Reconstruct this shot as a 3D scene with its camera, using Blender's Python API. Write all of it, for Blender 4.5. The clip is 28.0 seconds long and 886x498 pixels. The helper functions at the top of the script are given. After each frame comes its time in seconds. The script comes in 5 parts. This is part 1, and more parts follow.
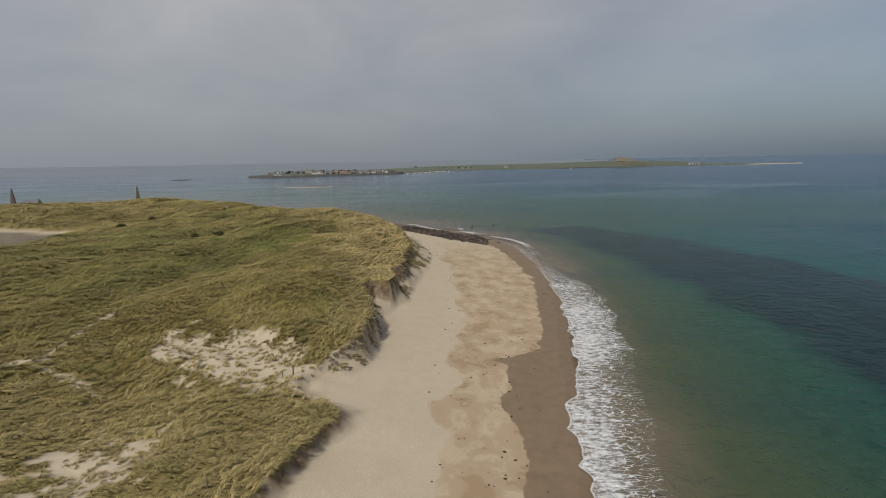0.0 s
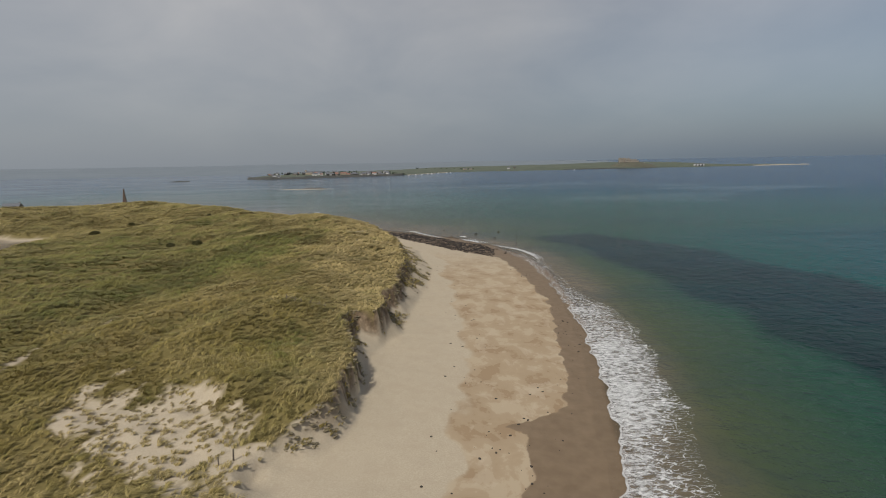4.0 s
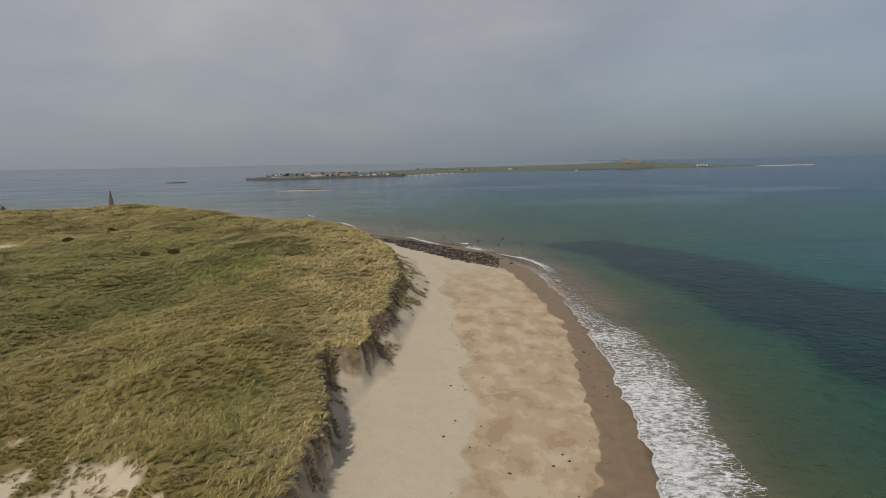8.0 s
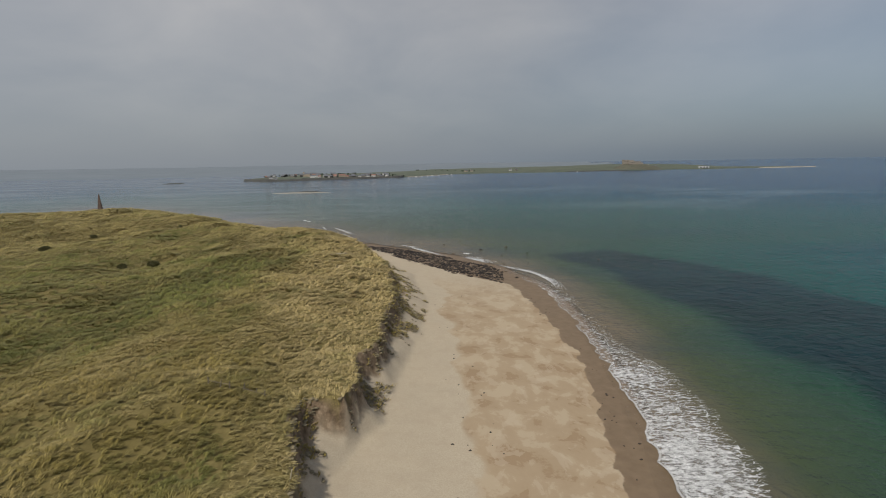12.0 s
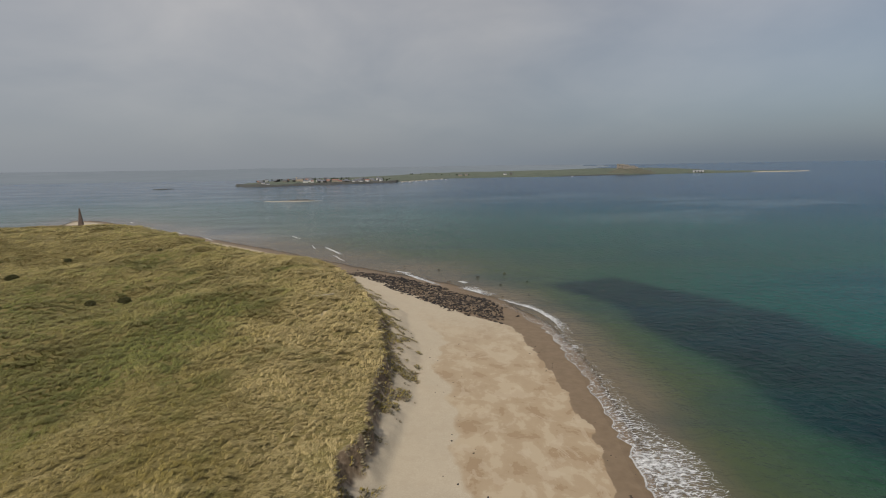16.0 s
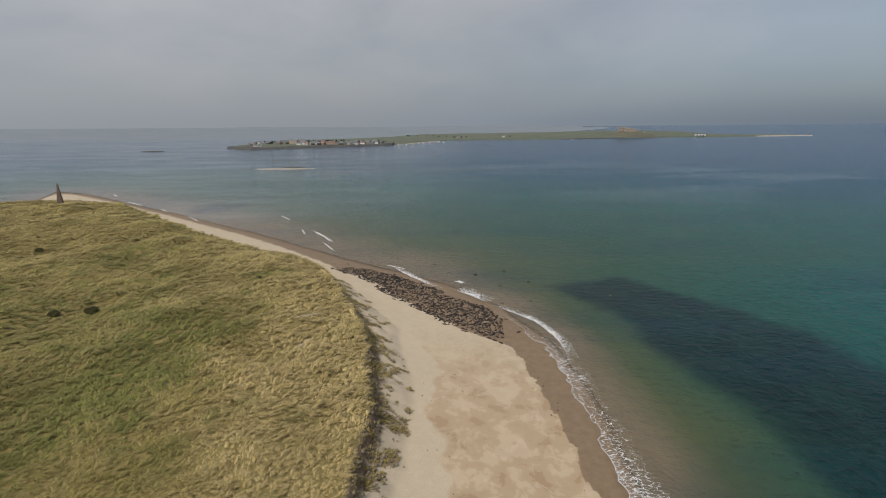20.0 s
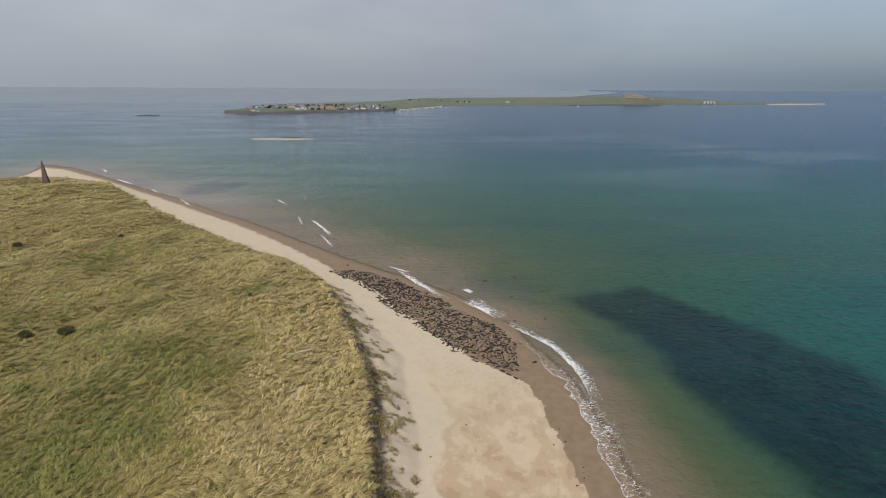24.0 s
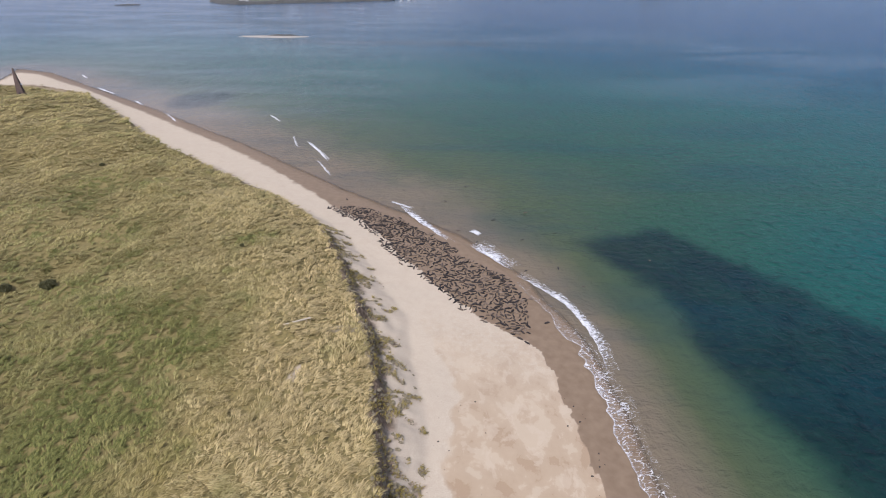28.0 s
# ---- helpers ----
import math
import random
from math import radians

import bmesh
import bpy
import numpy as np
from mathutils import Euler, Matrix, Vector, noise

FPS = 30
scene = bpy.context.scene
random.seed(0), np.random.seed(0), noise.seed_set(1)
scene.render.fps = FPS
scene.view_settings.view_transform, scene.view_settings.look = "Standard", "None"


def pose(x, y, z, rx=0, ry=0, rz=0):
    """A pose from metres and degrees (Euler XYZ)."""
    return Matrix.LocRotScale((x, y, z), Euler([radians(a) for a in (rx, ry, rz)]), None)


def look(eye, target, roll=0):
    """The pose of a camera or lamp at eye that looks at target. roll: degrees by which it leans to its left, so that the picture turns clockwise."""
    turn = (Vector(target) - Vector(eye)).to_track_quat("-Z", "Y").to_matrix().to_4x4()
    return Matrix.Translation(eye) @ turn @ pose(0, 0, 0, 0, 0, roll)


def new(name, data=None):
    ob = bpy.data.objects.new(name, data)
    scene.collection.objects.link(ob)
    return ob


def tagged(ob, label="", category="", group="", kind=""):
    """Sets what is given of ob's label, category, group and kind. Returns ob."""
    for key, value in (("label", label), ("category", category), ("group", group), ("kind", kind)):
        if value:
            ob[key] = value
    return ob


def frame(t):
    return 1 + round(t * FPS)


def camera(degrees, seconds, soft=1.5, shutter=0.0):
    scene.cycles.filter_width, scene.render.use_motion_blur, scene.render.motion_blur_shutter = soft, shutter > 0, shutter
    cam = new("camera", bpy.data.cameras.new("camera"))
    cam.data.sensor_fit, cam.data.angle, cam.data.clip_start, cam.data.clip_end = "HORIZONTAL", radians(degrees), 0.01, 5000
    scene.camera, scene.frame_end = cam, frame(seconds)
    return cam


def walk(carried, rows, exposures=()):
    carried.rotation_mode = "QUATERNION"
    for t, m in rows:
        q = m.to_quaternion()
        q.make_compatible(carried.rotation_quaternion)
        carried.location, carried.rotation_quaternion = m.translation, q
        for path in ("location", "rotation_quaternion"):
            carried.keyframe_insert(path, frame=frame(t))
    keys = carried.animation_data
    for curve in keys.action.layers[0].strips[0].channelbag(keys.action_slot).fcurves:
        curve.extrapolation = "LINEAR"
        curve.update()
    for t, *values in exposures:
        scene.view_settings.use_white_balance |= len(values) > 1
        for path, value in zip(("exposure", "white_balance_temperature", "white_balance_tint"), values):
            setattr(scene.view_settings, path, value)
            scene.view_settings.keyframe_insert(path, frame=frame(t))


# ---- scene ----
cam = camera(80.55, 28.0, soft=1.0)
PATH = [
    (0, (0.01, 0.00, 44.40), (0.01, 98.61, 27.75), -1.05),
    (1, (0.15, 6.75, 44.50), (0.00, 105.32, 27.67), -1.04),
    (2, (0.28, 13.91, 44.53), (-0.02, 112.49, 27.73), -0.97),
    (3, (0.42, 21.18, 44.57), (0.06, 119.80, 27.98), -1.06),
    (5.5, (0.98, 37.36, 45.10), (0.55, 136.00, 28.71), -1.06),
    (6, (1.03, 40.26, 45.12), (0.53, 138.90, 28.68), -1.03),
    (7, (1.11, 45.88, 45.10), (0.64, 144.54, 28.79), -1.05),
    (8, (1.09, 51.06, 45.11), (0.56, 149.72, 28.77), -1.08),
    (9, (1.01, 55.75, 45.19), (0.58, 154.42, 28.94), -1.08),
    (10, (0.96, 60.14, 45.48), (0.51, 158.81, 29.22), -0.99),
    (11, (0.98, 64.41, 46.15), (0.60, 163.09, 29.96), -1.02),
    (12, (0.97, 68.71, 47.31), (0.48, 167.39, 31.09), -0.97),
    (12.5, (0.93, 70.85, 48.02), (0.53, 169.52, 31.79), -0.97),
    (14.5, (0.46, 79.43, 52.46), (0.70, 178.13, 36.39), -0.94),
    (15, (0.48, 81.73, 54.15), (0.86, 180.44, 38.14), -1.03),
    (16, (0.72, 86.50, 57.81), (1.33, 185.22, 41.89), -0.91),
    (17, (1.10, 91.68, 61.58), (1.85, 190.38, 45.50), -0.86),
    (18, (1.45, 96.96, 65.19), (2.02, 195.68, 49.28), -0.77),
    (19, (1.78, 102.07, 68.70), (2.87, 200.73, 52.37), -0.53),
    (19.5, (1.72, 104.68, 70.39), (2.86, 202.83, 51.25), -0.47),
    (20, (1.58, 107.33, 72.07), (2.71, 204.53, 48.62), -0.46),
    (20.5, (1.37, 110.02, 73.77), (2.44, 206.26, 46.63), -0.31),
    (21, (1.16, 112.79, 75.47), (2.20, 208.38, 46.12), -0.19),
    (21.5, (0.97, 115.61, 77.17), (2.04, 211.19, 47.80), -0.16),
    (23.5, (-0.61, 127.54, 83.72), (0.41, 223.02, 54.03), 0.11),
    (24, (-1.08, 130.42, 85.32), (-0.06, 225.76, 55.17), 0.20),
    (24.5, (-1.52, 133.27, 86.87), (-0.54, 228.44, 56.19), 0.25),
    (25, (-1.90, 136.04, 88.35), (-0.97, 230.98, 56.96), 0.34),
    (25.5, (-2.23, 138.69, 89.70), (-1.24, 232.95, 56.35), 0.40),
    (26, (-2.49, 141.24, 90.95), (-1.51, 234.65, 55.25), 0.46),
    (26.5, (-2.67, 143.72, 92.10), (-1.72, 235.81, 53.14), 0.50),
    (27, (-2.78, 146.09, 93.15), (-1.93, 236.73, 50.94), 0.54),
    (27.5, (-2.85, 148.38, 94.15), (-1.94, 237.61, 49.01), 0.57),
    (28, (-2.87, 150.63, 95.10), (-2.07, 238.54, 47.43), 0.60),
]
walk(cam, [(t, look(eye, target, roll)) for t, eye, target, roll in PATH],
     exposures=[(0, 0.04, 6350, 9), (12.5, 0.04, 6350, 9), (17, 0.1, 6430, 10), (19.5, 0.17, 6440, 11), (21, 0.40, 6220, 10), (25, 0.48, 6180, 12), (26.5, 0.60, 5960, 16), (28, 0.74, 5600, 20)])

# ---- daylight: thin high cloud with a weak sun from the west ----
SUN = Vector((-0.44, -0.76, 1.2)).normalized()
world = bpy.data.worlds.new("hazy_sky")
scene.world = world
world.use_nodes = True
wn, wl = world.node_tree.nodes, world.node_tree.links
wn.clear()


def wnode(kind, **kw):
    n = wn.new(kind)
    for k, v in kw.items():
        n.inputs[k].default_value = v
    return n


sky = wn.new("ShaderNodeTexSky")
sky.sky_type = "NISHITA"
sky.sun_disc = False
sky.sun_elevation = math.asin(SUN.z)
sky.sun_rotation = math.atan2(SUN.x, SUN.y)
sky.air_density, sky.dust_density, sky.ozone_density = 1.0, 3.0, 1.5
w_co = wn.new("ShaderNodeTexCoord")
w_sep = wn.new("ShaderNodeSeparateXYZ")
wl.new(w_co.outputs["Generated"], w_sep.inputs[0])
w_lift = wnode("ShaderNodeMath"); w_lift.operation = "ADD"; w_lift.inputs[1].default_value = 0.36
w_abs = wn.new("ShaderNodeMath"); w_abs.operation = "ABSOLUTE"
wl.new(w_sep.outputs["Z"], w_abs.inputs[0]); wl.new(w_abs.outputs[0], w_lift.inputs[0])
w_x = wn.new("ShaderNodeMath"); w_x.operation = "DIVIDE"
w_y = wn.new("ShaderNodeMath"); w_y.operation = "DIVIDE"
wl.new(w_sep.outputs["X"], w_x.inputs[0]); wl.new(w_lift.outputs[0], w_x.inputs[1])
wl.new(w_sep.outputs["Y"], w_y.inputs[0]); wl.new(w_lift.outputs[0], w_y.inputs[1])
w_comb = wn.new("ShaderNodeCombineXYZ")
wl.new(w_x.outputs[0], w_comb.inputs[0]); wl.new(w_y.outputs[0], w_comb.inputs[1])
w_noise = wnode("ShaderNodeTexNoise", Scale=1.7, Detail=5.0, Roughness=0.5, Distortion=0.3)
wl.new(w_comb.outputs[0], w_noise.inputs["Vector"])
w_ramp = wn.new("ShaderNodeValToRGB")
w_ramp.color_ramp.elements[0].position, w_ramp.color_ramp.elements[0].color = 0.34, (2.85, 2.93, 3.12, 1)
w_ramp.color_ramp.elements[1].position, w_ramp.color_ramp.elements[1].color = 0.66, (4.15, 4.02, 3.95, 1)
wl.new(w_noise.outputs["Fac"], w_ramp.inputs[0])
# the haze thickens and greys towards the horizon
w_hor = wn.new("ShaderNodeMapRange")
w_hor.inputs["From Min"].default_value, w_hor.inputs["From Max"].default_value = 0.0, 0.26
wl.new(w_abs.outputs[0], w_hor.inputs["Value"])
w_hz = wn.new("ShaderNodeMix"); w_hz.data_type = "RGBA"
w_side = wn.new("ShaderNodeMix"); w_side.data_type = "RGBA"
w_side.inputs["A"].default_value, w_side.inputs["B"].default_value = (2.38, 2.57, 2.78, 1), (1.82, 2.32, 2.86, 1)
w_turn = wn.new("ShaderNodeMapRange")
w_turn.inputs["From Min"].default_value, w_turn.inputs["From Max"].default_value = -0.15, 0.62
wl.new(w_sep.outputs["X"], w_turn.inputs["Value"])
wl.new(w_turn.outputs[0], w_side.inputs["Factor"]); wl.new(w_side.outputs["Result"], w_hz.inputs["A"])
wl.new(w_hor.outputs[0], w_hz.inputs["Factor"]); wl.new(w_ramp.outputs[0], w_hz.inputs["B"])
w_west = wn.new("ShaderNodeMapRange")
for k, v in (("From Min", -0.75), ("From Max", 0.15), ("To Min", 1.16), ("To Max", 1.0)):
    w_west.inputs[k].default_value = v
wl.new(w_sep.outputs["X"], w_west.inputs["Value"])
w_glow = wn.new("ShaderNodeVectorMath"); w_glow.operation = "SCALE"
wl.new(w_hz.outputs["Result"], w_glow.inputs[0]); wl.new(w_west.outputs[0], w_glow.inputs["Scale"])
w_mix = wn.new("ShaderNodeMix"); w_mix.data_type = "RGBA"
w_thin = wn.new("ShaderNodeMapRange")
for k, v in (("From Min", 0.30), ("From Max", 0.85), ("To Min", 0.88), ("To Max", 0.35)):
    w_thin.inputs[k].default_value = v
wl.new(w_abs.outputs[0], w_thin.inputs["Value"]); 
w_east = wn.new("ShaderNodeMapRange")
for k, v in (("From Min", 0.1), ("From Max", 0.9), ("To Min", 0.0), ("To Max", 0.42)):
    w_east.inputs[k].default_value = v
wl.new(w_sep.outputs["X"], w_east.inputs["Value"])
w_cover = wn.new("ShaderNodeMath"); w_cover.operation = "SUBTRACT"
wl.new(w_thin.outputs[0], w_cover.inputs[0]); wl.new(w_east.outputs[0], w_cover.inputs[1])
wl.new(w_cover.outputs[0], w_mix.inputs["Factor"])
wl.new(sky.outputs[0], w_mix.inputs["A"]); wl.new(w_glow.outputs[0], w_mix.inputs["B"])
w_bg = wnode("ShaderNodeBackground", Strength=0.1)
wl.new(w_mix.outputs["Result"], w_bg.inputs["Color"])
w_out = wn.new("ShaderNodeOutputWorld")
wl.new(w_bg.outputs[0], w_out.inputs[0])

sun = new("sun", bpy.data.lights.new("sun", "SUN"))
sun.data.energy, sun.data.angle, sun.data.color = 2.55, radians(1.5), (1.0, 0.94, 0.85)
sun.matrix_world = look(SUN * 100, (0, 0, 0))

# ---- number helpers: smooth noise, polygons, meshes ----


def hash2(ix, iy, seed):
    v = np.sin(ix * 127.1 + iy * 311.7 + seed * 74.7) * 43758.5453
    return v - np.floor(v)


def vnoise(x, y, seed=0):
    """Smooth value noise from 0 to 1."""
    ix, iy = np.floor(x), np.floor(y)
    fx, fy = x - ix, y - iy
    fx, fy = fx * fx * (3 - 2 * fx), fy * fy * (3 - 2 * fy)
    a, b = hash2(ix, iy, seed), hash2(ix + 1, iy, seed)
    c, d = hash2(ix, iy + 1, seed), hash2(ix + 1, iy + 1, seed)
    return (a * (1 - fx) + b * fx) * (1 - fy) + (c * (1 - fx) + d * fx) * fy


def fbm(x, y, size, seed=0, octaves=4):
    """Noise round 0, about -1 to 1, whose largest swell is of that size in metres."""
    total, amp, out = 0.0, 1.0, 0.0
    for o in range(octaves):
        k = 2.03 ** o / size
        ca, sa = math.cos(o * 1.1 + seed), math.sin(o * 1.1 + seed)
        out = out + amp * (vnoise((x * ca - y * sa) * k, (x * sa + y * ca) * k, seed + o * 7) * 2 - 1)
        total += amp
        amp *= 0.5
    return out / total * 1.5


def smooth(a, b, v):
    s = np.clip((v - a) / (b - a), 0, 1)
    return s * s * (3 - 2 * s)


def inside_by(x, y, poly):
    """Metres from the polygon's edge: positive inside it, negative outside."""
    best = np.full(x.shape, 1e9)
    odd = np.zeros(x.shape, bool)
    n = len(poly)
    for i in range(n):
        (ax, ay), (bx, by) = poly[i], poly[(i + 1) % n]
        dx, dy = bx - ax, by - ay
        s = np.clip(((x - ax) * dx + (y - ay) * dy) / (dx * dx + dy * dy + 1e-9), 0, 1)
        best = np.minimum(best, (x - ax - s * dx) ** 2 + (y - ay - s * dy) ** 2)
        if ay != by:
            cross = ((ay > y) != (by > y)) & (x < (bx - ax) * (y - ay) / (by - ay) + ax)
            odd ^= cross
    return np.where(odd, 1, -1) * np.sqrt(best)


def rough_line(poly, size, amount, seed):
    """The polygon with points between its corners, pushed about for a natural edge."""
    rnd = random.Random(seed)
    out = []
    for i, (ax, ay) in enumerate(poly):
        bx, by = poly[(i + 1) % len(poly)]
        long = math.hypot(bx - ax, by - ay)
        k = max(1, int(long / size)) if long < 90 else 1
        for j in range(k):
            s = j / k
            out.append((ax + (bx - ax) * s + rnd.uniform(-amount, amount), ay + (by - ay) * s + rnd.uniform(-amount, amount)))
    return out


def sheet(name, verts, faces, material, attributes=(), smooth_shade=True):
    me = bpy.data.meshes.new(name)
    verts = np.asarray(verts, np.float32)
    faces = np.asarray(faces, np.int32)
    k = faces.shape[1]
    me.vertices.add(len(verts)); me.vertices.foreach_set("co", verts.ravel())
    me.loops.add(faces.size); me.loops.foreach_set("vertex_index", faces.ravel())
    me.polygons.add(len(faces)); me.polygons.foreach_set("loop_start", np.arange(len(faces), dtype=np.int32) * k)
    me.polygons.foreach_set("loop_total", np.full(len(faces), k, np.int32))
    me.polygons.foreach_set("use_smooth", np.full(len(faces), smooth_shade))
    for key, values in attributes:
        at = me.attributes.new(key, "FLOAT", "POINT")
        at.data.foreach_set("value", np.asarray(values, np.float32).ravel())
    me.materials.append(material)
    me.update()
    me.validate()
    return new(name, me)


def grid_faces(nx, ny):
    i = np.arange(nx * ny).reshape(ny, nx)
    return np.stack([i[:-1, :-1], i[:-1, 1:], i[1:, 1:], i[1:, :-1]], -1).reshape(-1, 4)


def steps(*stops):
    """Coordinates from stop to stop: (start, step) ... (end, 0)."""
    out = []
    for (a, d), (b, _) in zip(stops[:-1], stops[1:]):
        k = max(1, round((b - a) / d))
        out += [a + (b - a) * j / k for j in range(k)]
    return np.array(out + [stops[-1][0]])


def part(name, bm, material, parent=None, label="", smooth_shade=False):
    me = bpy.data.meshes.new(name)
    bm.normal_update()
    bm.to_mesh(me)
    bm.free()
    me.materials.append(material)
    if smooth_shade:
        me.polygons.foreach_set("use_smooth", [True] * len(me.polygons))
    ob = new(name, me)
    if parent:
        ob.parent = parent
    return tagged(ob, label)


def box(bm, size, at=(0, 0, 0), bevel=0.0, turn=0.0):
    got = bmesh.ops.create_cube(bm, size=1.0, matrix=Matrix.Translation(at) @ Matrix.Rotation(turn, 4, "Z") @ Matrix.Diagonal((*size, 1)))
    if bevel:
        edges = list({e for v in got["verts"] for e in v.link_edges})
        bmesh.ops.bevel(bm, geom=edges, offset=bevel, segments=1, affect="EDGES")
    return bm


# ---- materials ----


class Stuff:
    """A node material under construction."""

    def __init__(self, name, rough=0.8, metal=0.0, ior=1.45):
        self.mat = bpy.data.materials.new(name)
        self.mat.use_nodes = True
        self.n, self.l = self.mat.node_tree.nodes, self.mat.node_tree.links
        self.out = self.n["Material Output"]
        self.p = self.n["Principled BSDF"]
        self.p.inputs["Roughness"].default_value, self.p.inputs["Metallic"].default_value = rough, metal
        self.p.inputs["IOR"].default_value = ior
        geo = self.n.new("ShaderNodeNewGeometry")
        self.pos, self.island = geo.outputs["Position"], geo.outputs["Random Per Island"]
        self.random = self.n.new("ShaderNodeObjectInfo").outputs["Random"]

    def noise(self, size, detail=4.0, rough=0.55, stretch=(1, 1, 1), turn=0.0, distort=0.0):
        m = self.n.new("ShaderNodeMapping")
        m.inputs["Scale"].default_value = stretch
        m.inputs["Rotation"].default_value = (0, 0, turn)
        t = self.n.new("ShaderNodeTexNoise")
        t.inputs["Scale"].default_value, t.inputs["Detail"].default_value = 1.0 / size, detail
        t.inputs["Roughness"].default_value, t.inputs["Distortion"].default_value = rough, distort
        self.l.new(self.pos, m.inputs[0]); self.l.new(m.outputs[0], t.inputs["Vector"])
        return t.outputs["Fac"]

    def ridges(self, size, stretch=(1, 1, 1), turn=0.0, bend=0.0, bend_size=1.0):
        """Lace: small at the borders of cells of that size."""
        m = self.n.new("ShaderNodeMapping")
        m.inputs["Scale"].default_value, m.inputs["Rotation"].default_value = stretch, (0, 0, turn)
        source = self.pos
        if bend:
            t = self.n.new("ShaderNodeTexNoise")
            t.inputs["Scale"].default_value = 1.0 / bend_size
            self.l.new(self.pos, t.inputs["Vector"])
            add = self.n.new("ShaderNodeVectorMath"); add.operation = "MULTIPLY_ADD"
            add.inputs[1].default_value = (bend, bend, 0)
            self.l.new(t.outputs["Color"], add.inputs[0]); self.l.new(self.pos, add.inputs[2])
            source = add.outputs[0]
        v = self.n.new("ShaderNodeTexVoronoi")
        v.feature = "DISTANCE_TO_EDGE"
        v.inputs["Scale"].default_value = 1.0 / size
        self.l.new(source, m.inputs[0]); self.l.new(m.outputs[0], v.inputs["Vector"])
        return v.outputs["Distance"]

    def attr(self, name):
        a = self.n.new("ShaderNodeAttribute")
        a.attribute_name = name
        return a.outputs["Fac"]

    def math(self, op, a, b=0.0, c=0.0):
        m = self.n.new("ShaderNodeMath")
        m.operation = op
        for i, v in enumerate((a, b, c)):
            if isinstance(v, (int, float)):
                m.inputs[i].default_value = v
            else:
                self.l.new(v, m.inputs[i])
        return m.outputs[0]

    def span(self, v, a, b, lo=0.0, hi=1.0):
        m = self.n.new("ShaderNodeMapRange")
        m.interpolation_type = "SMOOTHSTEP"
        for k, val in zip(("From Min", "From Max", "To Min", "To Max"), (a, b, lo, hi)):
            m.inputs[k].default_value = val
        self.l.new(v, m.inputs["Value"])
        return m.outputs[0]

    def ramp(self, v, *stops):
        r = self.n.new("ShaderNodeValToRGB")
        e = r.color_ramp.elements
        while len(e) < len(stops):
            e.new(0.5)
        for el, (pos, col) in zip(e, stops):
            el.position, el.color = pos, (*col, 1)
        self.l.new(v, r.inputs[0])
        return r.outputs[0]

    def mix(self, f, a, b, blend="MIX"):
        m = self.n.new("ShaderNodeMix")
        m.data_type, m.blend_type = "RGBA", blend
        for key, v in (("Factor", f), ("A", a), ("B", b)):
            if isinstance(v, tuple):
                m.inputs[key].default_value = (*v, 1)
            elif isinstance(v, (int, float)):
                m.inputs[key].default_value = v
            else:
                self.l.new(v, m.inputs[key])
        return m.outputs["Result"]

    def bump(self, *layers):
        last = None
        for height, strength, reach in layers:
            b = self.n.new("ShaderNodeBump")
            b.inputs["Distance"].default_value = reach
            if isinstance(strength, float):
                b.inputs["Strength"].default_value = strength
            else:
                self.l.new(strength, b.inputs["Strength"])
            self.l.new(height, b.inputs["Height"])
            if last:
                self.l.new(last, b.inputs["Normal"])
            last = b.outputs[0]
        self.l.new(last, self.p.inputs["Normal"])

    def set(self, key, v):
        if isinstance(v, tuple):
            self.p.inputs[key].default_value = (*v, 1)
        elif isinstance(v, (int, float)):
            self.p.inputs[key].default_value = v
        else:
            self.l.new(v, self.p.inputs[key])
        return self


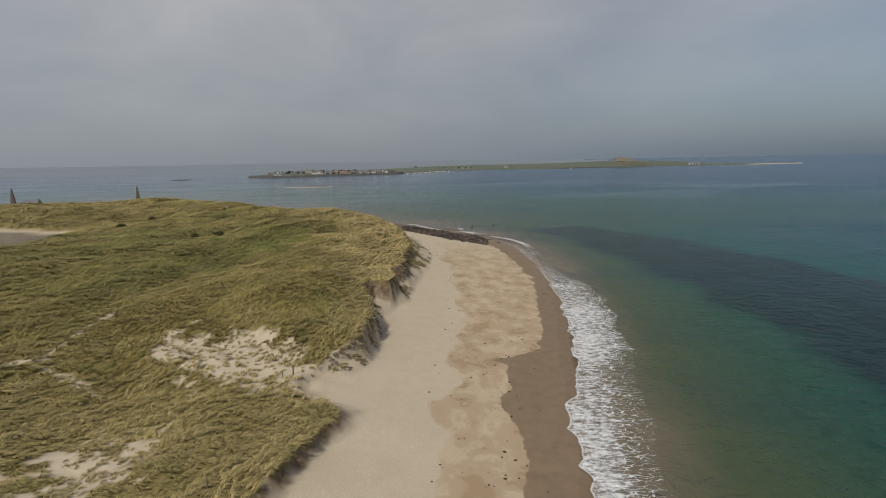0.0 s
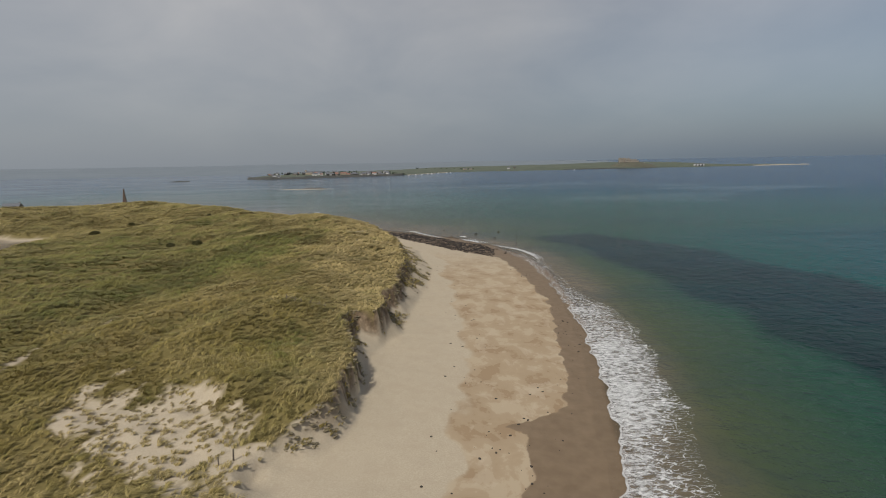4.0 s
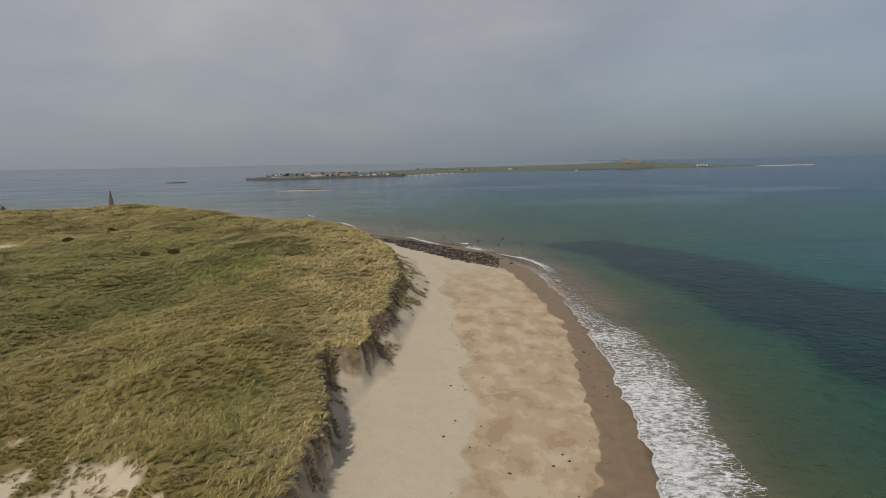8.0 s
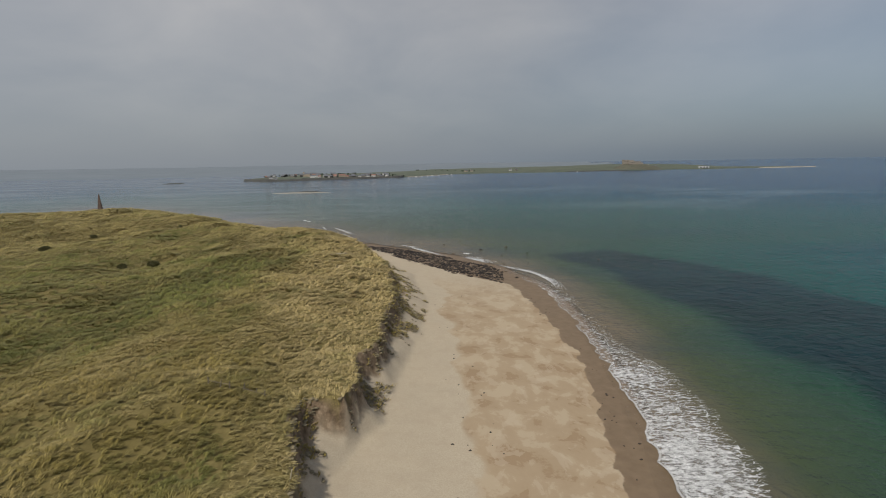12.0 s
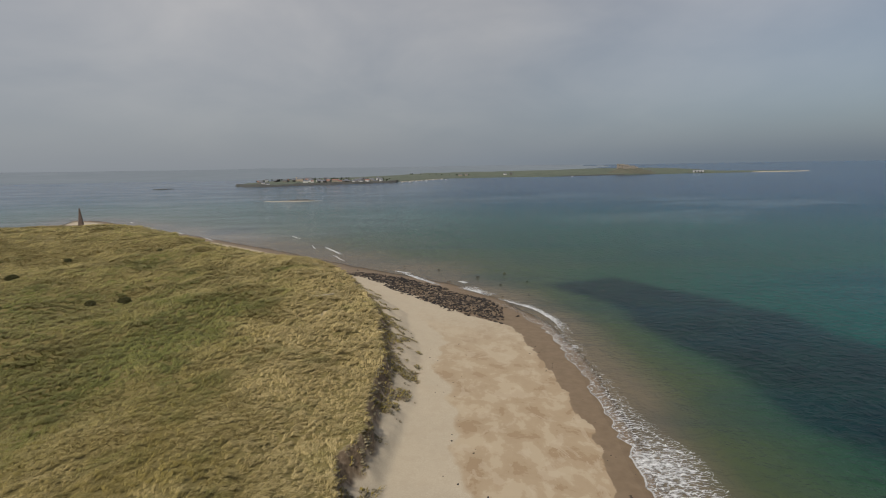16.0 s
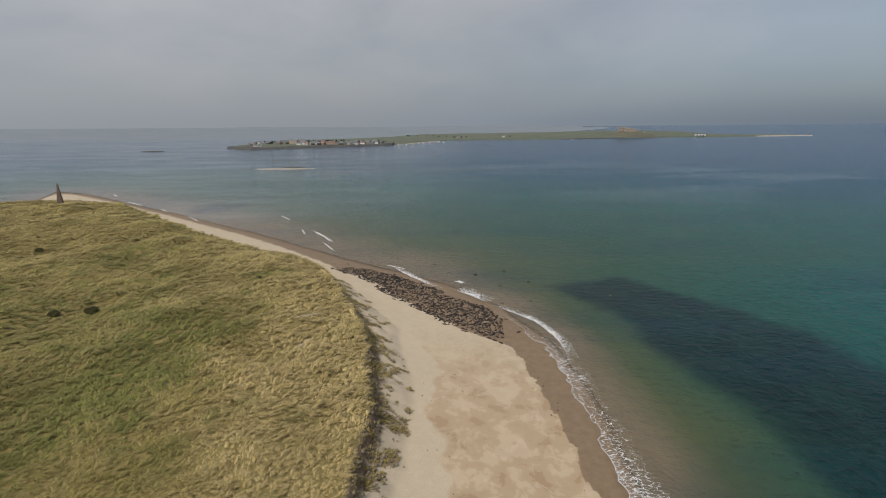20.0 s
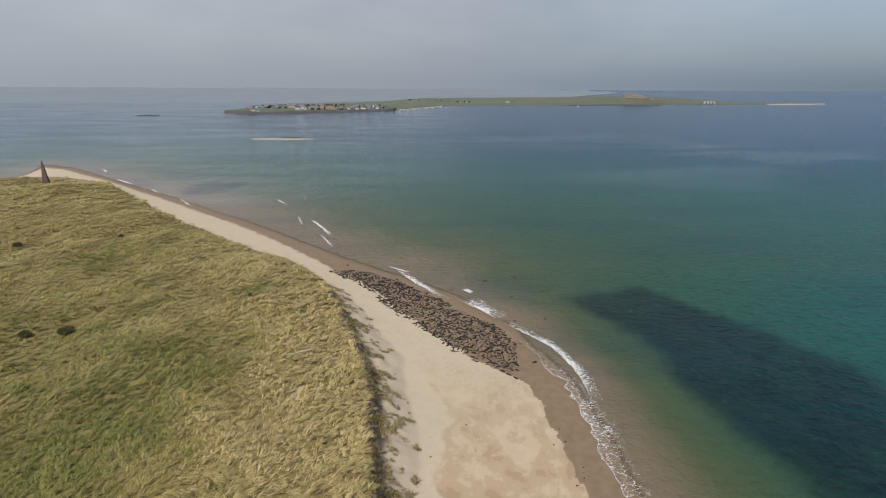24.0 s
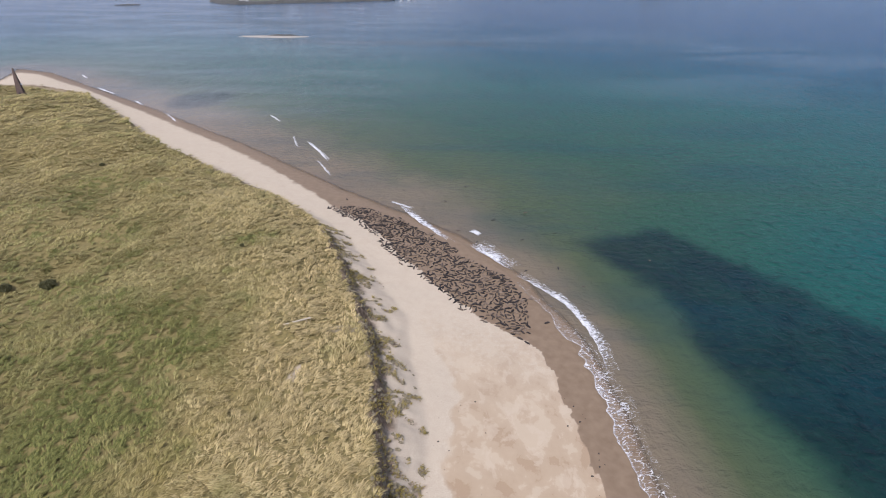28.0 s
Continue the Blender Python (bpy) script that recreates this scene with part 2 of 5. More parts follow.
def ground_material():
    s = Stuff("sand_and_turf", 0.9)
    big, mid, fine = s.noise(14, 4), s.noise(2.2, 4), s.noise(0.25, 3)
    patch = s.noise(6.0, 6, 0.6, (1.0, 0.8, 1), 0.12, 0.3)
    light = s.noise(4.6, 6, 0.62, (1.05, 0.7, 1), -0.08, 0.45)
    dry = s.ramp(fine, (0.3, (0.385, 0.318, 0.222)), (0.7, (0.46, 0.388, 0.28)))
    dry = s.mix(s.span(s.noise(5, 6, 0.65), 0.5, 0.62, 0, 0.22), dry, (0.37, 0.298, 0.207))
    dry = s.mix(s.span(mid, 0.45, 0.7, 0, 0.35), dry, (0.375, 0.305, 0.218))
    damp = s.ramp(patch, (0.40, (0.30, 0.212, 0.125)), (0.435, (0.345, 0.258, 0.160)), (0.54, (0.365, 0.276, 0.174)), (0.575, (0.41, 0.325, 0.215)))
    damp = s.mix(s.span(light, 0.55, 0.60, 0, 0.45), damp, (0.45, 0.365, 0.255))
    wet = s.ramp(mid, (0.3, (0.168, 0.117, 0.069)), (0.7, (0.212, 0.152, 0.093)))
    earth = s.ramp(s.noise(1.1, 5, 0.65), (0.36, (0.10, 0.07, 0.042)), (0.55, (0.19, 0.135, 0.083)), (0.72, (0.34, 0.256, 0.168)))
    # turf kept dark: shade between the tussocks is put into its tones
    turf = s.ramp(s.noise(0.8, 5, 0.75), (0.34, (0.105, 0.085, 0.030)), (0.55, (0.195, 0.154, 0.056)), (0.75, (0.28, 0.22, 0.086)))
    turf = s.mix(s.math("MULTIPLY", s.attr("heath"), 0.6), turf, (0.135, 0.106, 0.034))
    ragged = s.math("MULTIPLY", s.math("SUBTRACT", s.noise(1.3, 5, 0.62), 0.5), 0.9)
    c = s.mix(s.math("MULTIPLY", s.span(s.math("ADD", s.attr("damp"), ragged), 0.2, 0.5), s.span(s.attr("damp"), 0.0, 0.9)), dry, damp)
    soaked = s.span(s.math("ADD", s.attr("wet"), s.math("MULTIPLY", ragged, 0.6)), 0.3, 0.74)
    c = s.mix(soaked, c, wet)
    c = s.mix(s.attr("cliff"), c, earth)
    c = s.mix(s.attr("turf"), c, turf)
    s.set("Base Color", c)
    s.set("Roughness", s.math("SUBTRACT", 0.92, s.math("MULTIPLY", soaked, 0.36)))
    s.set("Specular IOR Level", 0.3)
    s.bump((mid, 0.25, 0.25), (fine, 0.25, 0.05))
    return s.mat


def water_material():
    s = Stuff("sea_water", 0.12, ior=1.33)
    off = s.attr("offshore")
    swell = s.noise(26, 3, 0.5, (1, 0.5, 1), -0.5)
    v = s.math("ADD", off, s.math("MULTIPLY", s.math("SUBTRACT", swell, 0.5), 14.0))
    f = s.math("POWER", s.math("DIVIDE", s.math("MAXIMUM", v, 0.0), 600.0), 0.5)
    c = s.ramp(f, (0.0, (0.175, 0.132, 0.085)), (0.12, (0.138, 0.114, 0.075)), (0.18, (0.060, 0.076, 0.038)), (0.27, (0.021, 0.062, 0.038)),
               (0.42, (0.007, 0.066, 0.058)), (0.62, (0.001, 0.054, 0.090)), (1.0, (0.001, 0.040, 0.096)))
    streak = s.noise(3.0, 5, 0.65, (0.5, 1.3, 1), 0.5, 0.6)
    thin = s.noise(17, 4, 0.6, (1, 0.6, 1), 0.4, 0.4)
    bed = s.math("MULTIPLY", s.attr("weed"), s.math("MULTIPLY", s.span(streak, 0.25, 0.6, 1.0, 0.82), s.span(thin, 0.38, 0.62, 1.0, 0.84)))
    c = s.mix(bed, c, (0.004, 0.0135, 0.0175))
    c = s.mix(s.span(s.noise(60, 4, 0.6, (0.4, 1.2, 1), 0.3), 0.42, 0.7, 0, 0.35), c, (0.003, 0.034, 0.050))
    # wavelets: shading painted into the colour, dark on steep sides, paler green on backs
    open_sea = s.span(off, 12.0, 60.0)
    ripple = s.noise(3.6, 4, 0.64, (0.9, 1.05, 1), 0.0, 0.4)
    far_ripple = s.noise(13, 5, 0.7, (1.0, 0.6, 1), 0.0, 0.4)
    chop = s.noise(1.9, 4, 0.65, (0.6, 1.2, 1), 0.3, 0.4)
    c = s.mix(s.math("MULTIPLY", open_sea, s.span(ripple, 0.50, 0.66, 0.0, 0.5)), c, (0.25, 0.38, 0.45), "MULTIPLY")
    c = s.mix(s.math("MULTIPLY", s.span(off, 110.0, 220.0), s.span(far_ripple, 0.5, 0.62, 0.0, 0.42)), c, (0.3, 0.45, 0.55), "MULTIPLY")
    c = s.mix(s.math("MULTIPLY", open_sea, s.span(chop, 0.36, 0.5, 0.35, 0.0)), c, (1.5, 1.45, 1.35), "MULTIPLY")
    # long smooth slicks among the rippled water
    slick = s.math("MULTIPLY", s.math("MULTIPLY", s.span(off, 70.0, 160.0), s.span(off, 330.0, 560.0, 1.0, 0.0)), s.span(s.noise(110, 5, 0.6, (0.25, 0.8, 1), 0.06, 0.8), 0.44, 0.64))
    lee = s.math("MULTIPLY", s.attr("lee"), s.span(s.noise(70, 5, 0.6, (0.3, 0.9, 1), 0.05, 0.8), 0.3, 0.62, 1.0, 0.55))
    slick = s.math("MAXIMUM", s.math("MULTIPLY", slick, 0.6), lee)
    calm = s.math("SUBTRACT", 1.0, s.math("MULTIPLY", slick, 0.85))
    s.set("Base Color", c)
    s.set("Alpha", s.span(s.attr("edge"), 0.0, 3.2, 0.06, 1.0))
    s.set("Roughness", s.math("ADD", 0.05, s.math("MULTIPLY", calm, s.span(off, 60.0, 420.0, 0.08, 0.15))))
    s.set("Specular IOR Level", s.math("ADD", 0.115, s.math("ADD", s.math("MULTIPLY", slick, 0.13), s.math("ADD", s.math("MULTIPLY", lee, 0.19), s.span(off, 280.0, 600.0, 0.0, 0.17)))))
    s.bump((chop, s.math("MULTIPLY", calm, 0.8), 0.3), (ripple, s.math("MULTIPLY", calm, 0.9), 1.2), (far_ripple, s.math("MULTIPLY", calm, 0.6), 2.0), (s.noise(16, 3, 0.5, (1, 0.4, 1), 1.0), 0.4, 1.6))
    return s.mat


def grass_material():
    s = Stuff("marram_grass", 0.75)
    straw = s.ramp(s.island, (0.0, (0.19, 0.146, 0.053)), (0.5, (0.425, 0.331, 0.144)), (1.0, (0.54, 0.43, 0.208)))
    green = s.ramp(s.island, (0.0, (0.075, 0.083, 0.016)), (1.0, (0.195, 0.19, 0.05)))
    big = s.noise(16, 4, 0.6)
    heath = s.ramp(s.island, (0.0, (0.155, 0.12, 0.029)), (1.0, (0.30, 0.234, 0.069)))
    c = s.mix(s.attr("heath"), straw, heath)
    c = s.mix(s.attr("green"), c, green)
    c = s.mix(s.span(big, 0.45, 0.72, 0, 0.3), c, (0.18, 0.132, 0.05))
    s.set("Base Color", c)
    s.set("Specular IOR Level", 0.25)
    s.set("Sheen Weight", 0.3)
    s.set("Sheen Roughness", 0.4)
    s.set("Sheen Tint", (0.85, 0.75, 0.45))
    return s.mat


def plain(name, low, high, size, rough=0.8, bump=0.3, reach=0.05, metal=0.0, vary=0.25):
    """A mottled surface: two colours in grain and in stains, and a little difference from thing to thing."""
    s = Stuff(name, rough, metal)
    a, b = s.noise(size, 5, 0.6), s.noise(size * 7, 3)
    c = s.ramp(a, (0.32, low), (0.68, high))
    c = s.mix(s.span(b, 0.4, 0.7, 0, 0.4), c, low)
    c = s.mix(s.math("MULTIPLY", s.random, vary), c, low)
    s.set("Base Color", c)
    s.bump((a, bump, reach))
    return s.mat


def foam_material():
    """Milky mottled froth, drawn out across the shore, with a white leading edge and lace where it thins."""
    s = Stuff("sea_foam", 0.7)
    dens, rim = s.attr("froth"), s.attr("rim")
    torn = s.noise(1.0, 6, 0.7, (0.7, 1.25, 1), 0.1, 0.5)
    gaps = s.noise(4.5, 4, 0.6, (0.7, 1.3, 1), 0.3, 0.4)
    lace = s.ridges(1.15, (0.5, 1.4, 1), 0.1, 1.6, 1.3)
    mesh = s.ridges(0.45, (0.55, 1.5, 1), 0.2, 0.7, 0.6)
    v = s.math("ADD", dens, s.math("ADD", s.math("MULTIPLY", s.math("SUBTRACT", torn, 0.5), 1.5), s.math("MULTIPLY", s.math("SUBTRACT", gaps, 0.5), 0.7)))
    body = s.math("MULTIPLY", s.span(v, 0.42, 0.98), s.span(mesh, 0.02, 0.12, 1.0, 0.72))
    width = s.math("MULTIPLY", s.math("ADD", dens, s.math("MULTIPLY", s.math("SUBTRACT", gaps, 0.5), 0.6)), 0.11)
    thin = s.math("MULTIPLY", s.math("LESS_THAN", lace, width), s.span(torn, 0.34, 0.6, 0.2, 0.85))
    edge = s.math("MULTIPLY", rim, s.span(torn, 0.25, 0.5, 0.45, 1.0))
    s.set("Base Color", s.ramp(torn, (0.3, (0.52, 0.515, 0.49)), (0.7, (0.76, 0.755, 0.73))))
    s.set("Alpha", s.math("MAXIMUM", s.math("MAXIMUM", body, thin), edge))
    s.bump((torn, 0.5, 0.12))
    return s.mat


def seal_shape_material():
    """Dark wet-looking shapes that stand in for seals, a few of them paler and sandy."""
    s = Stuff("dark_seal_shape", 0.8)
    chance = s.math("FRACT", s.math("ADD", s.island, s.random))
    grain = s.noise(0.35, 5, 0.6)
    c = s.ramp(chance, (0.0, (0.010, 0.008, 0.007)), (0.55, (0.030, 0.024, 0.020)), (0.78, (0.085, 0.064, 0.046)), (1.0, (0.24, 0.18, 0.125)))
    c = s.mix(s.span(grain, 0.4, 0.65, 0, 0.4), c, (0.02, 0.016, 0.013))
    s.set("Base Color", c)
    s.bump((grain, 0.5, 0.06))
    return s.mat


M_GROUND, M_WATER, M_GRASS, M_FOAM = ground_material(), water_material(), grass_material(), foam_material()
M_SEAL_SHAPE = seal_shape_material()
M_TOWER = plain("weathered_sandstone", (0.082, 0.057, 0.045), (0.19, 0.135, 0.105), 0.8, 0.9, 0.5, 0.05)
M_WHITE = plain("white_limewash", (0.48, 0.47, 0.45), (0.70, 0.69, 0.66), 0.7, 0.8, 0.2)
M_SLATE = plain("grey_slate", (0.09, 0.095, 0.105), (0.17, 0.175, 0.185), 0.5, 0.7)
M_PANTILE = plain("red_clay_tile", (0.19, 0.10, 0.075), (0.29, 0.165, 0.125), 0.4, 0.8)
M_RUBBLE = plain("honey_rubble_stone", (0.30, 0.245, 0.18), (0.47, 0.40, 0.31), 0.8, 0.9, 0.5)
M_DARK = plain("shadowy_opening", (0.012, 0.012, 0.013), (0.03, 0.03, 0.03), 0.4, 0.6)
M_WOOD = plain("bleached_driftwood", (0.10, 0.08, 0.06), (0.24, 0.20, 0.155), 0.12, 0.85, 0.5, 0.02)
M_BEAM = plain("pale_bleached_timber", (0.34, 0.29, 0.20), (0.50, 0.44, 0.32), 0.2, 0.85, 0.4, 0.02)
M_SHRUB = plain("dark_shrub_leaves", (0.056, 0.055, 0.017), (0.125, 0.115, 0.038), 0.3, 0.7, vary=0.0)
M_WEED = plain("dry_black_seaweed", (0.02, 0.016, 0.012), (0.07, 0.05, 0.035), 0.1, 0.8)
M_SOD = plain("matted_sod", (0.11, 0.091, 0.055), (0.275, 0.228, 0.138), 0.5, 0.95, 0.8, 0.15, vary=0)
# pasture green is greyed, a little distance haze put into its colour
M_FIELD = plain("island_pasture", (0.076, 0.090, 0.060), (0.130, 0.142, 0.098), 40, 0.95, 0.1)
M_FARSAND = plain("pale_shingle", (0.30, 0.26, 0.20), (0.42, 0.37, 0.29), 3, 0.9)
M_ROCK = plain("brown_crag_rock", (0.042, 0.042, 0.037), (0.095, 0.092, 0.078), 5, 0.9, 0.6, 0.6)
M_CRAG = plain("grassy_crag_rock", (0.075, 0.077, 0.055), (0.135, 0.128, 0.092), 7, 0.9, 0.6, 0.6)
M_CASTLE = plain("grey_castle_stone", (0.15, 0.135, 0.115), (0.25, 0.225, 0.19), 2.0, 0.9, 0.4)
M_KEEP = plain("honey_castle_stone", (0.25, 0.217, 0.177), (0.375, 0.33, 0.27), 2.0, 0.9, 0.4)
M_BAR = plain("wet_shoal_sand", (0.27, 0.24, 0.19), (0.38, 0.34, 0.275), 6, 0.8)
# haze is painted into the far land's own colour, a pale blue-grey
M_FARLAND = plain("haze_tinted_land", (0.155, 0.18, 0.197), (0.184, 0.209, 0.228), 150, 0.95, 0.0)
M_TREE = plain("far_tree_leaves", (0.045, 0.056, 0.034), (0.085, 0.098, 0.055), 2, 0.9)
M_METAL = plain("grey_galvanised_metal", (0.35, 0.35, 0.36), (0.55, 0.55, 0.56), 0.3, 0.45, 0.1, metal=0.6)

# ---- the plan: shoreline, foot and top of the dune bank ----
WEST = [(-480, 562), (-560, 490), (-640, 400), (-900, 200), (-1200, -600)]
SHORE = [(16, -600), (16, -60), (17, 20), (20, 64), (24, 86), (27, 106), (32, 131), (36, 150), (39, 180), (41, 215), (41, 245), (38, 270), (26, 303),
         (5, 336), (-17, 356), (-45, 380), (-78, 412), (-119, 453), (-163, 492), (-209, 534), (-295, 607), (-381, 679), (-424, 698), (-419, 688), (-404, 652), (-398, 630), (-411, 602), (-452, 584)] + WEST
FOOT = [(-22, -600), (-22, 40), (-21, 61), (-19, 70), (-14, 78), (-15, 84), (-22, 89), (-24, 93), (-19, 98), (-15.5, 104), (-15, 118), (-16.5, 130),
        (-17, 138), (-14, 148), (-11, 153), (-11, 167), (-9, 177), (-7, 195), (-6, 208), (-6, 234), (-7, 243), (-13, 280), (-21, 296), (-37, 331),
        (-50, 347), (-79, 372), (-110, 402), (-146, 433), (-173, 455), (-227, 519), (-291, 585), (-353, 614), (-378, 608), (-400, 592), (-436, 572)] + [(x + 40, y - 10) for x, y in WEST]
TOP = [(-26, -600), (-26, 40), (-24, 57), (-22, 66), (-17, 77), (-18, 81), (-24, 86), (-28, 91), (-24, 99), (-18, 105), (-17, 119), (-18, 128), (-23, 140),
       (-23, 146), (-16, 148), (-15, 153), (-18, 167), (-14, 173), (-14, 184), (-15, 196), (-14, 212), (-20, 250), (-24, 264), (-37, 300), (-47, 323),
       (-55, 333), (-74, 353), (-102, 379), (-137, 411), (-161, 431), (-211, 491), (-278, 565), (-338, 595), (-366, 594), (-392, 578), (-425, 560)] + [(x + 55, y - 20) for x, y in WEST]
DAMP = [(9, -600), (9, -60), (11, 63), (12, 74), (10, 91), (12, 95), (13, 107), (10, 109), (14, 112), (21, 117), (25, 132), (30, 165), (33, 185), (32, 210), (30, 235),
        (28, 255), (23, 270), (11, 280), (-2, 295), (-15, 316), (-33, 344), (-50, 362), (-62, 378), (-88, 407), (-125, 445), (-169, 484), (-215, 526), (-300, 599), (-384, 668), (-412, 678), (-396, 634)] + [(x + 8, y) for x, y in WEST]
DRY = [(-4, -600), (-4, 40), (-3, 62), (-1, 76), (1, 95), (5, 120), (6, 139), (4, 165), (3, 190), (1, 215), (0, 240), (-3, 258), (-12, 284), (-40, 320), (-60, 352)] + [(-100, 380), (-600, 380), (-900, 100), (-1150, -600)]
WEEDBED = [(50, 333), (70, 340), (90, 342), (113, 310), (132, 277), (138, 240), (150, 190), (165, 130), (190, 60), (230, -60), (120, -60), (90, 40), (82, 90), (84, 121), (83, 182), (80, 225), (77, 255), (71, 283), (62, 310)]
SHORE_R, FOOT_R, TOP_R = rough_line(SHORE, 6, 0.6, 1), rough_line(FOOT, 5, 1.0, 2), rough_line(TOP, 4, 0.7, 3)
DAMP_R, DRY_R = rough_line(DAMP, 4, 0.8, 4), rough_line(DRY, 5, 1.0, 5)
EDGE_Y = [-60, 40, 60, 78, 88, 95, 106, 140, 170, 210, 250, 300, 330, 377, 410, 430, 490, 563, 593]
EDGE_Z = [6, 5.6, 5.2, 5.0, 4.2, 4.6, 8.5, 11, 10, 11, 12, 12.5, 12, 10.5, 10, 9.5, 9, 6.5, 6]


def near_line(x, y, pts):
    """Metres from a line of points."""
    best = np.full(x.shape, 1e9)
    for (ax, ay), (bx, by) in zip(pts[:-1], pts[1:]):
        dx, dy = bx - ax, by - ay
        s = np.clip(((x - ax) * dx + (y - ay) * dy) / (dx * dx + dy * dy), 0, 1)
        best = np.minimum(best, np.hypot(x - ax - s * dx, y - ay - s * dy))
    return best


RIDGE = [(-53, 124), (-48, 131), (-43, 140), (-36, 145), (-26, 144)]
TRAILS = [[(-86, 97), (-80, 99), (-81, 106), (-83, 114), (-84, 125), (-86, 135)], [(-80, 97), (-70, 92), (-62, 87)], [(-82, 150), (-84, 156)], [(-100, 128), (-90, 124), (-84, 125)]]


def lie(x, y):
    """Height of the ground and its cover, for arrays of x and y."""
    x, y = np.asarray(x, float), np.asarray(y, float)
    d_shore, d_foot, d_top = (inside_by(x, y, p) for p in (SHORE_R, FOOT_R, TOP_R))
    edge = np.interp(y, EDGE_Y, EDGE_Z)
    # sea bed and beach
    z = np.where(d_shore < 0, -0.2 + np.maximum(d_shore, -120) * 0.05, 0.0)
    f = np.clip(d_shore / (np.abs(d_shore) + np.abs(np.minimum(d_foot, 0)) + 1e-6), 0, 1)
    foot_z = 2.3 + 0.25 * fbm(x, y, 9, 11)
    z = np.where(d_shore >= 0, -0.2 + (foot_z + 0.2) * f ** 0.85, z)
    # the eroded bank
    g = np.clip(d_foot / (np.abs(d_foot) + np.abs(np.minimum(d_top, 0)) + 1e-6), 0, 1)
    bank = foot_z + (edge - foot_z) * (0.62 * g + 0.38 * smooth(0.7, 0.97, g)) + 2.6 * g * (1 - g) * fbm(x, y, 3.4, 12)
    z = np.where((d_foot > 0) & (d_top <= 0), bank, z)
    # dune land behind it
    din = np.maximum(d_top, 0)
    crest = np.interp(y, [90, 110, 200, 300, 350, 420, 500], [0.3, 0.8, 2.2, 3.0, 2.6, 2.0, 1.0])
    low = 6.6 + 1.6 * fbm(x, y, 60, 13, 3) + np.interp(y, [0, 60, 120, 200], [-0.8, -0.8, 0.6, 0.6])
    k = smooth(0, 1, np.clip((din - 14) / 75, 0, 1))
    land = (edge + crest * smooth(1, 18, din)) * (1 - k) + low * k
    land = land + smooth(0, 9, din) * (0.9 * fbm(x, y, 22, 14) + 0.6 * fbm(x * 0.75 + y * 0.2, y, 6.5, 15, 3))
    land = land + 0.32 * smooth(0, 3, din) * fbm(x * 0.8, y, 2.2, 16, 2)
    for cx, cy, rx, ry, up in ((-288, 505, 45, 35, 3.6), (-175, 425, 38, 22, 3.0), (-215, 455, 35, 25, 2.5), (-330, 440, 60, 40, 3.0), (-67, 338, 16, 14, 1.6), (-130, 288, 36, 30, -2.8), (-214, 388, 30, 26, -3.6), (-335, 572, 45, 26, -4.2)):
        land = land + up * np.exp(-((x - cx) / rx) ** 2 - ((y - cy) / ry) ** 2)
    land = land + 1.5 * np.exp(-(near_line(x, y, RIDGE) / 3.2) ** 2) * smooth(1, 6, din)
    # the hollow of blown sand, and the inlet behind the dunes
    wob = 0.35 * fbm(x, y, 9, 17)
    hollow = 1 - np.hypot((x + 42) / 20, (y - 99.5 - 0.33 * (-x - 42)) / 11.5) + wob
    hollow = np.maximum(hollow, 1 - np.hypot((x + 27) / 10, (y - 91) / 5.5) + wob)
    second = 1 - np.hypot((x + 47) / 11, (y - 62) / 9) + wob
    land = land + smooth(-0.3, 0.7, hollow) * (5.1 + 0.035 * np.maximum(-x - 28, 0) + 0.75 * fbm(x, y, 3, 18) - land) * 0.9
    inlet = 1 - np.hypot((x + 322) / 86, (y - 314) / 68) + 0.12 * fbm(x, y, 30, 19)
    land = land + smooth(-0.7, -0.05, inlet) * (2.4 - land) * 0.65
    land = land + smooth(-0.08, 0.07, inlet) * (-0.5 - land)
    z = np.where(d_top > 0, land, z)
    nick = 0.55 * fbm(x, y, 2.6, 20)
    # slumped sods: a dark band under the lip, breaking up into ragged lobes down the face
    sod = 0.85 * np.minimum(g, 0.8) + 0.6 * fbm(0.6 * x + 0.25 * y, 1.25 * y, 3.6, 25, 3) + 0.45 * fbm(0.7 * x, y, 1.4, 26, 2)
    lobes = 2.2 * fbm(x, y, 9, 21, 3)
    turf = smooth(-0.1, 0.15, d_top + nick * 0.8)
    bare = np.maximum(smooth(0.06, 0.3, hollow + nick * 0.8), smooth(0.25, 0.5, second + nick * 1.7))
    scar = 1 - np.hypot((x + 35.5 - 0.25 * (y - 241)) / 1.0, (y - 241) / 3.6) + nick * 0.8
    bare = np.maximum(bare, 0.95 * smooth(0.0, 0.3, scar))
    bare = np.maximum(bare, 0.6 * smooth(0.05, 0.6, 1 - np.hypot((x + 26) / 6, (y - 259) / 2.6) + 1.4 * nick))
    for trail in TRAILS:
        bare = np.maximum(bare, 0.95 * (1 - smooth(0.25, 0.95, near_line(x, y, trail) + 1.1 * nick + 1.6 * (vnoise(x / 4, y / 4, 24) - 0.45))))
    bare = np.maximum(bare, smooth(0.005, 0.035, inlet))
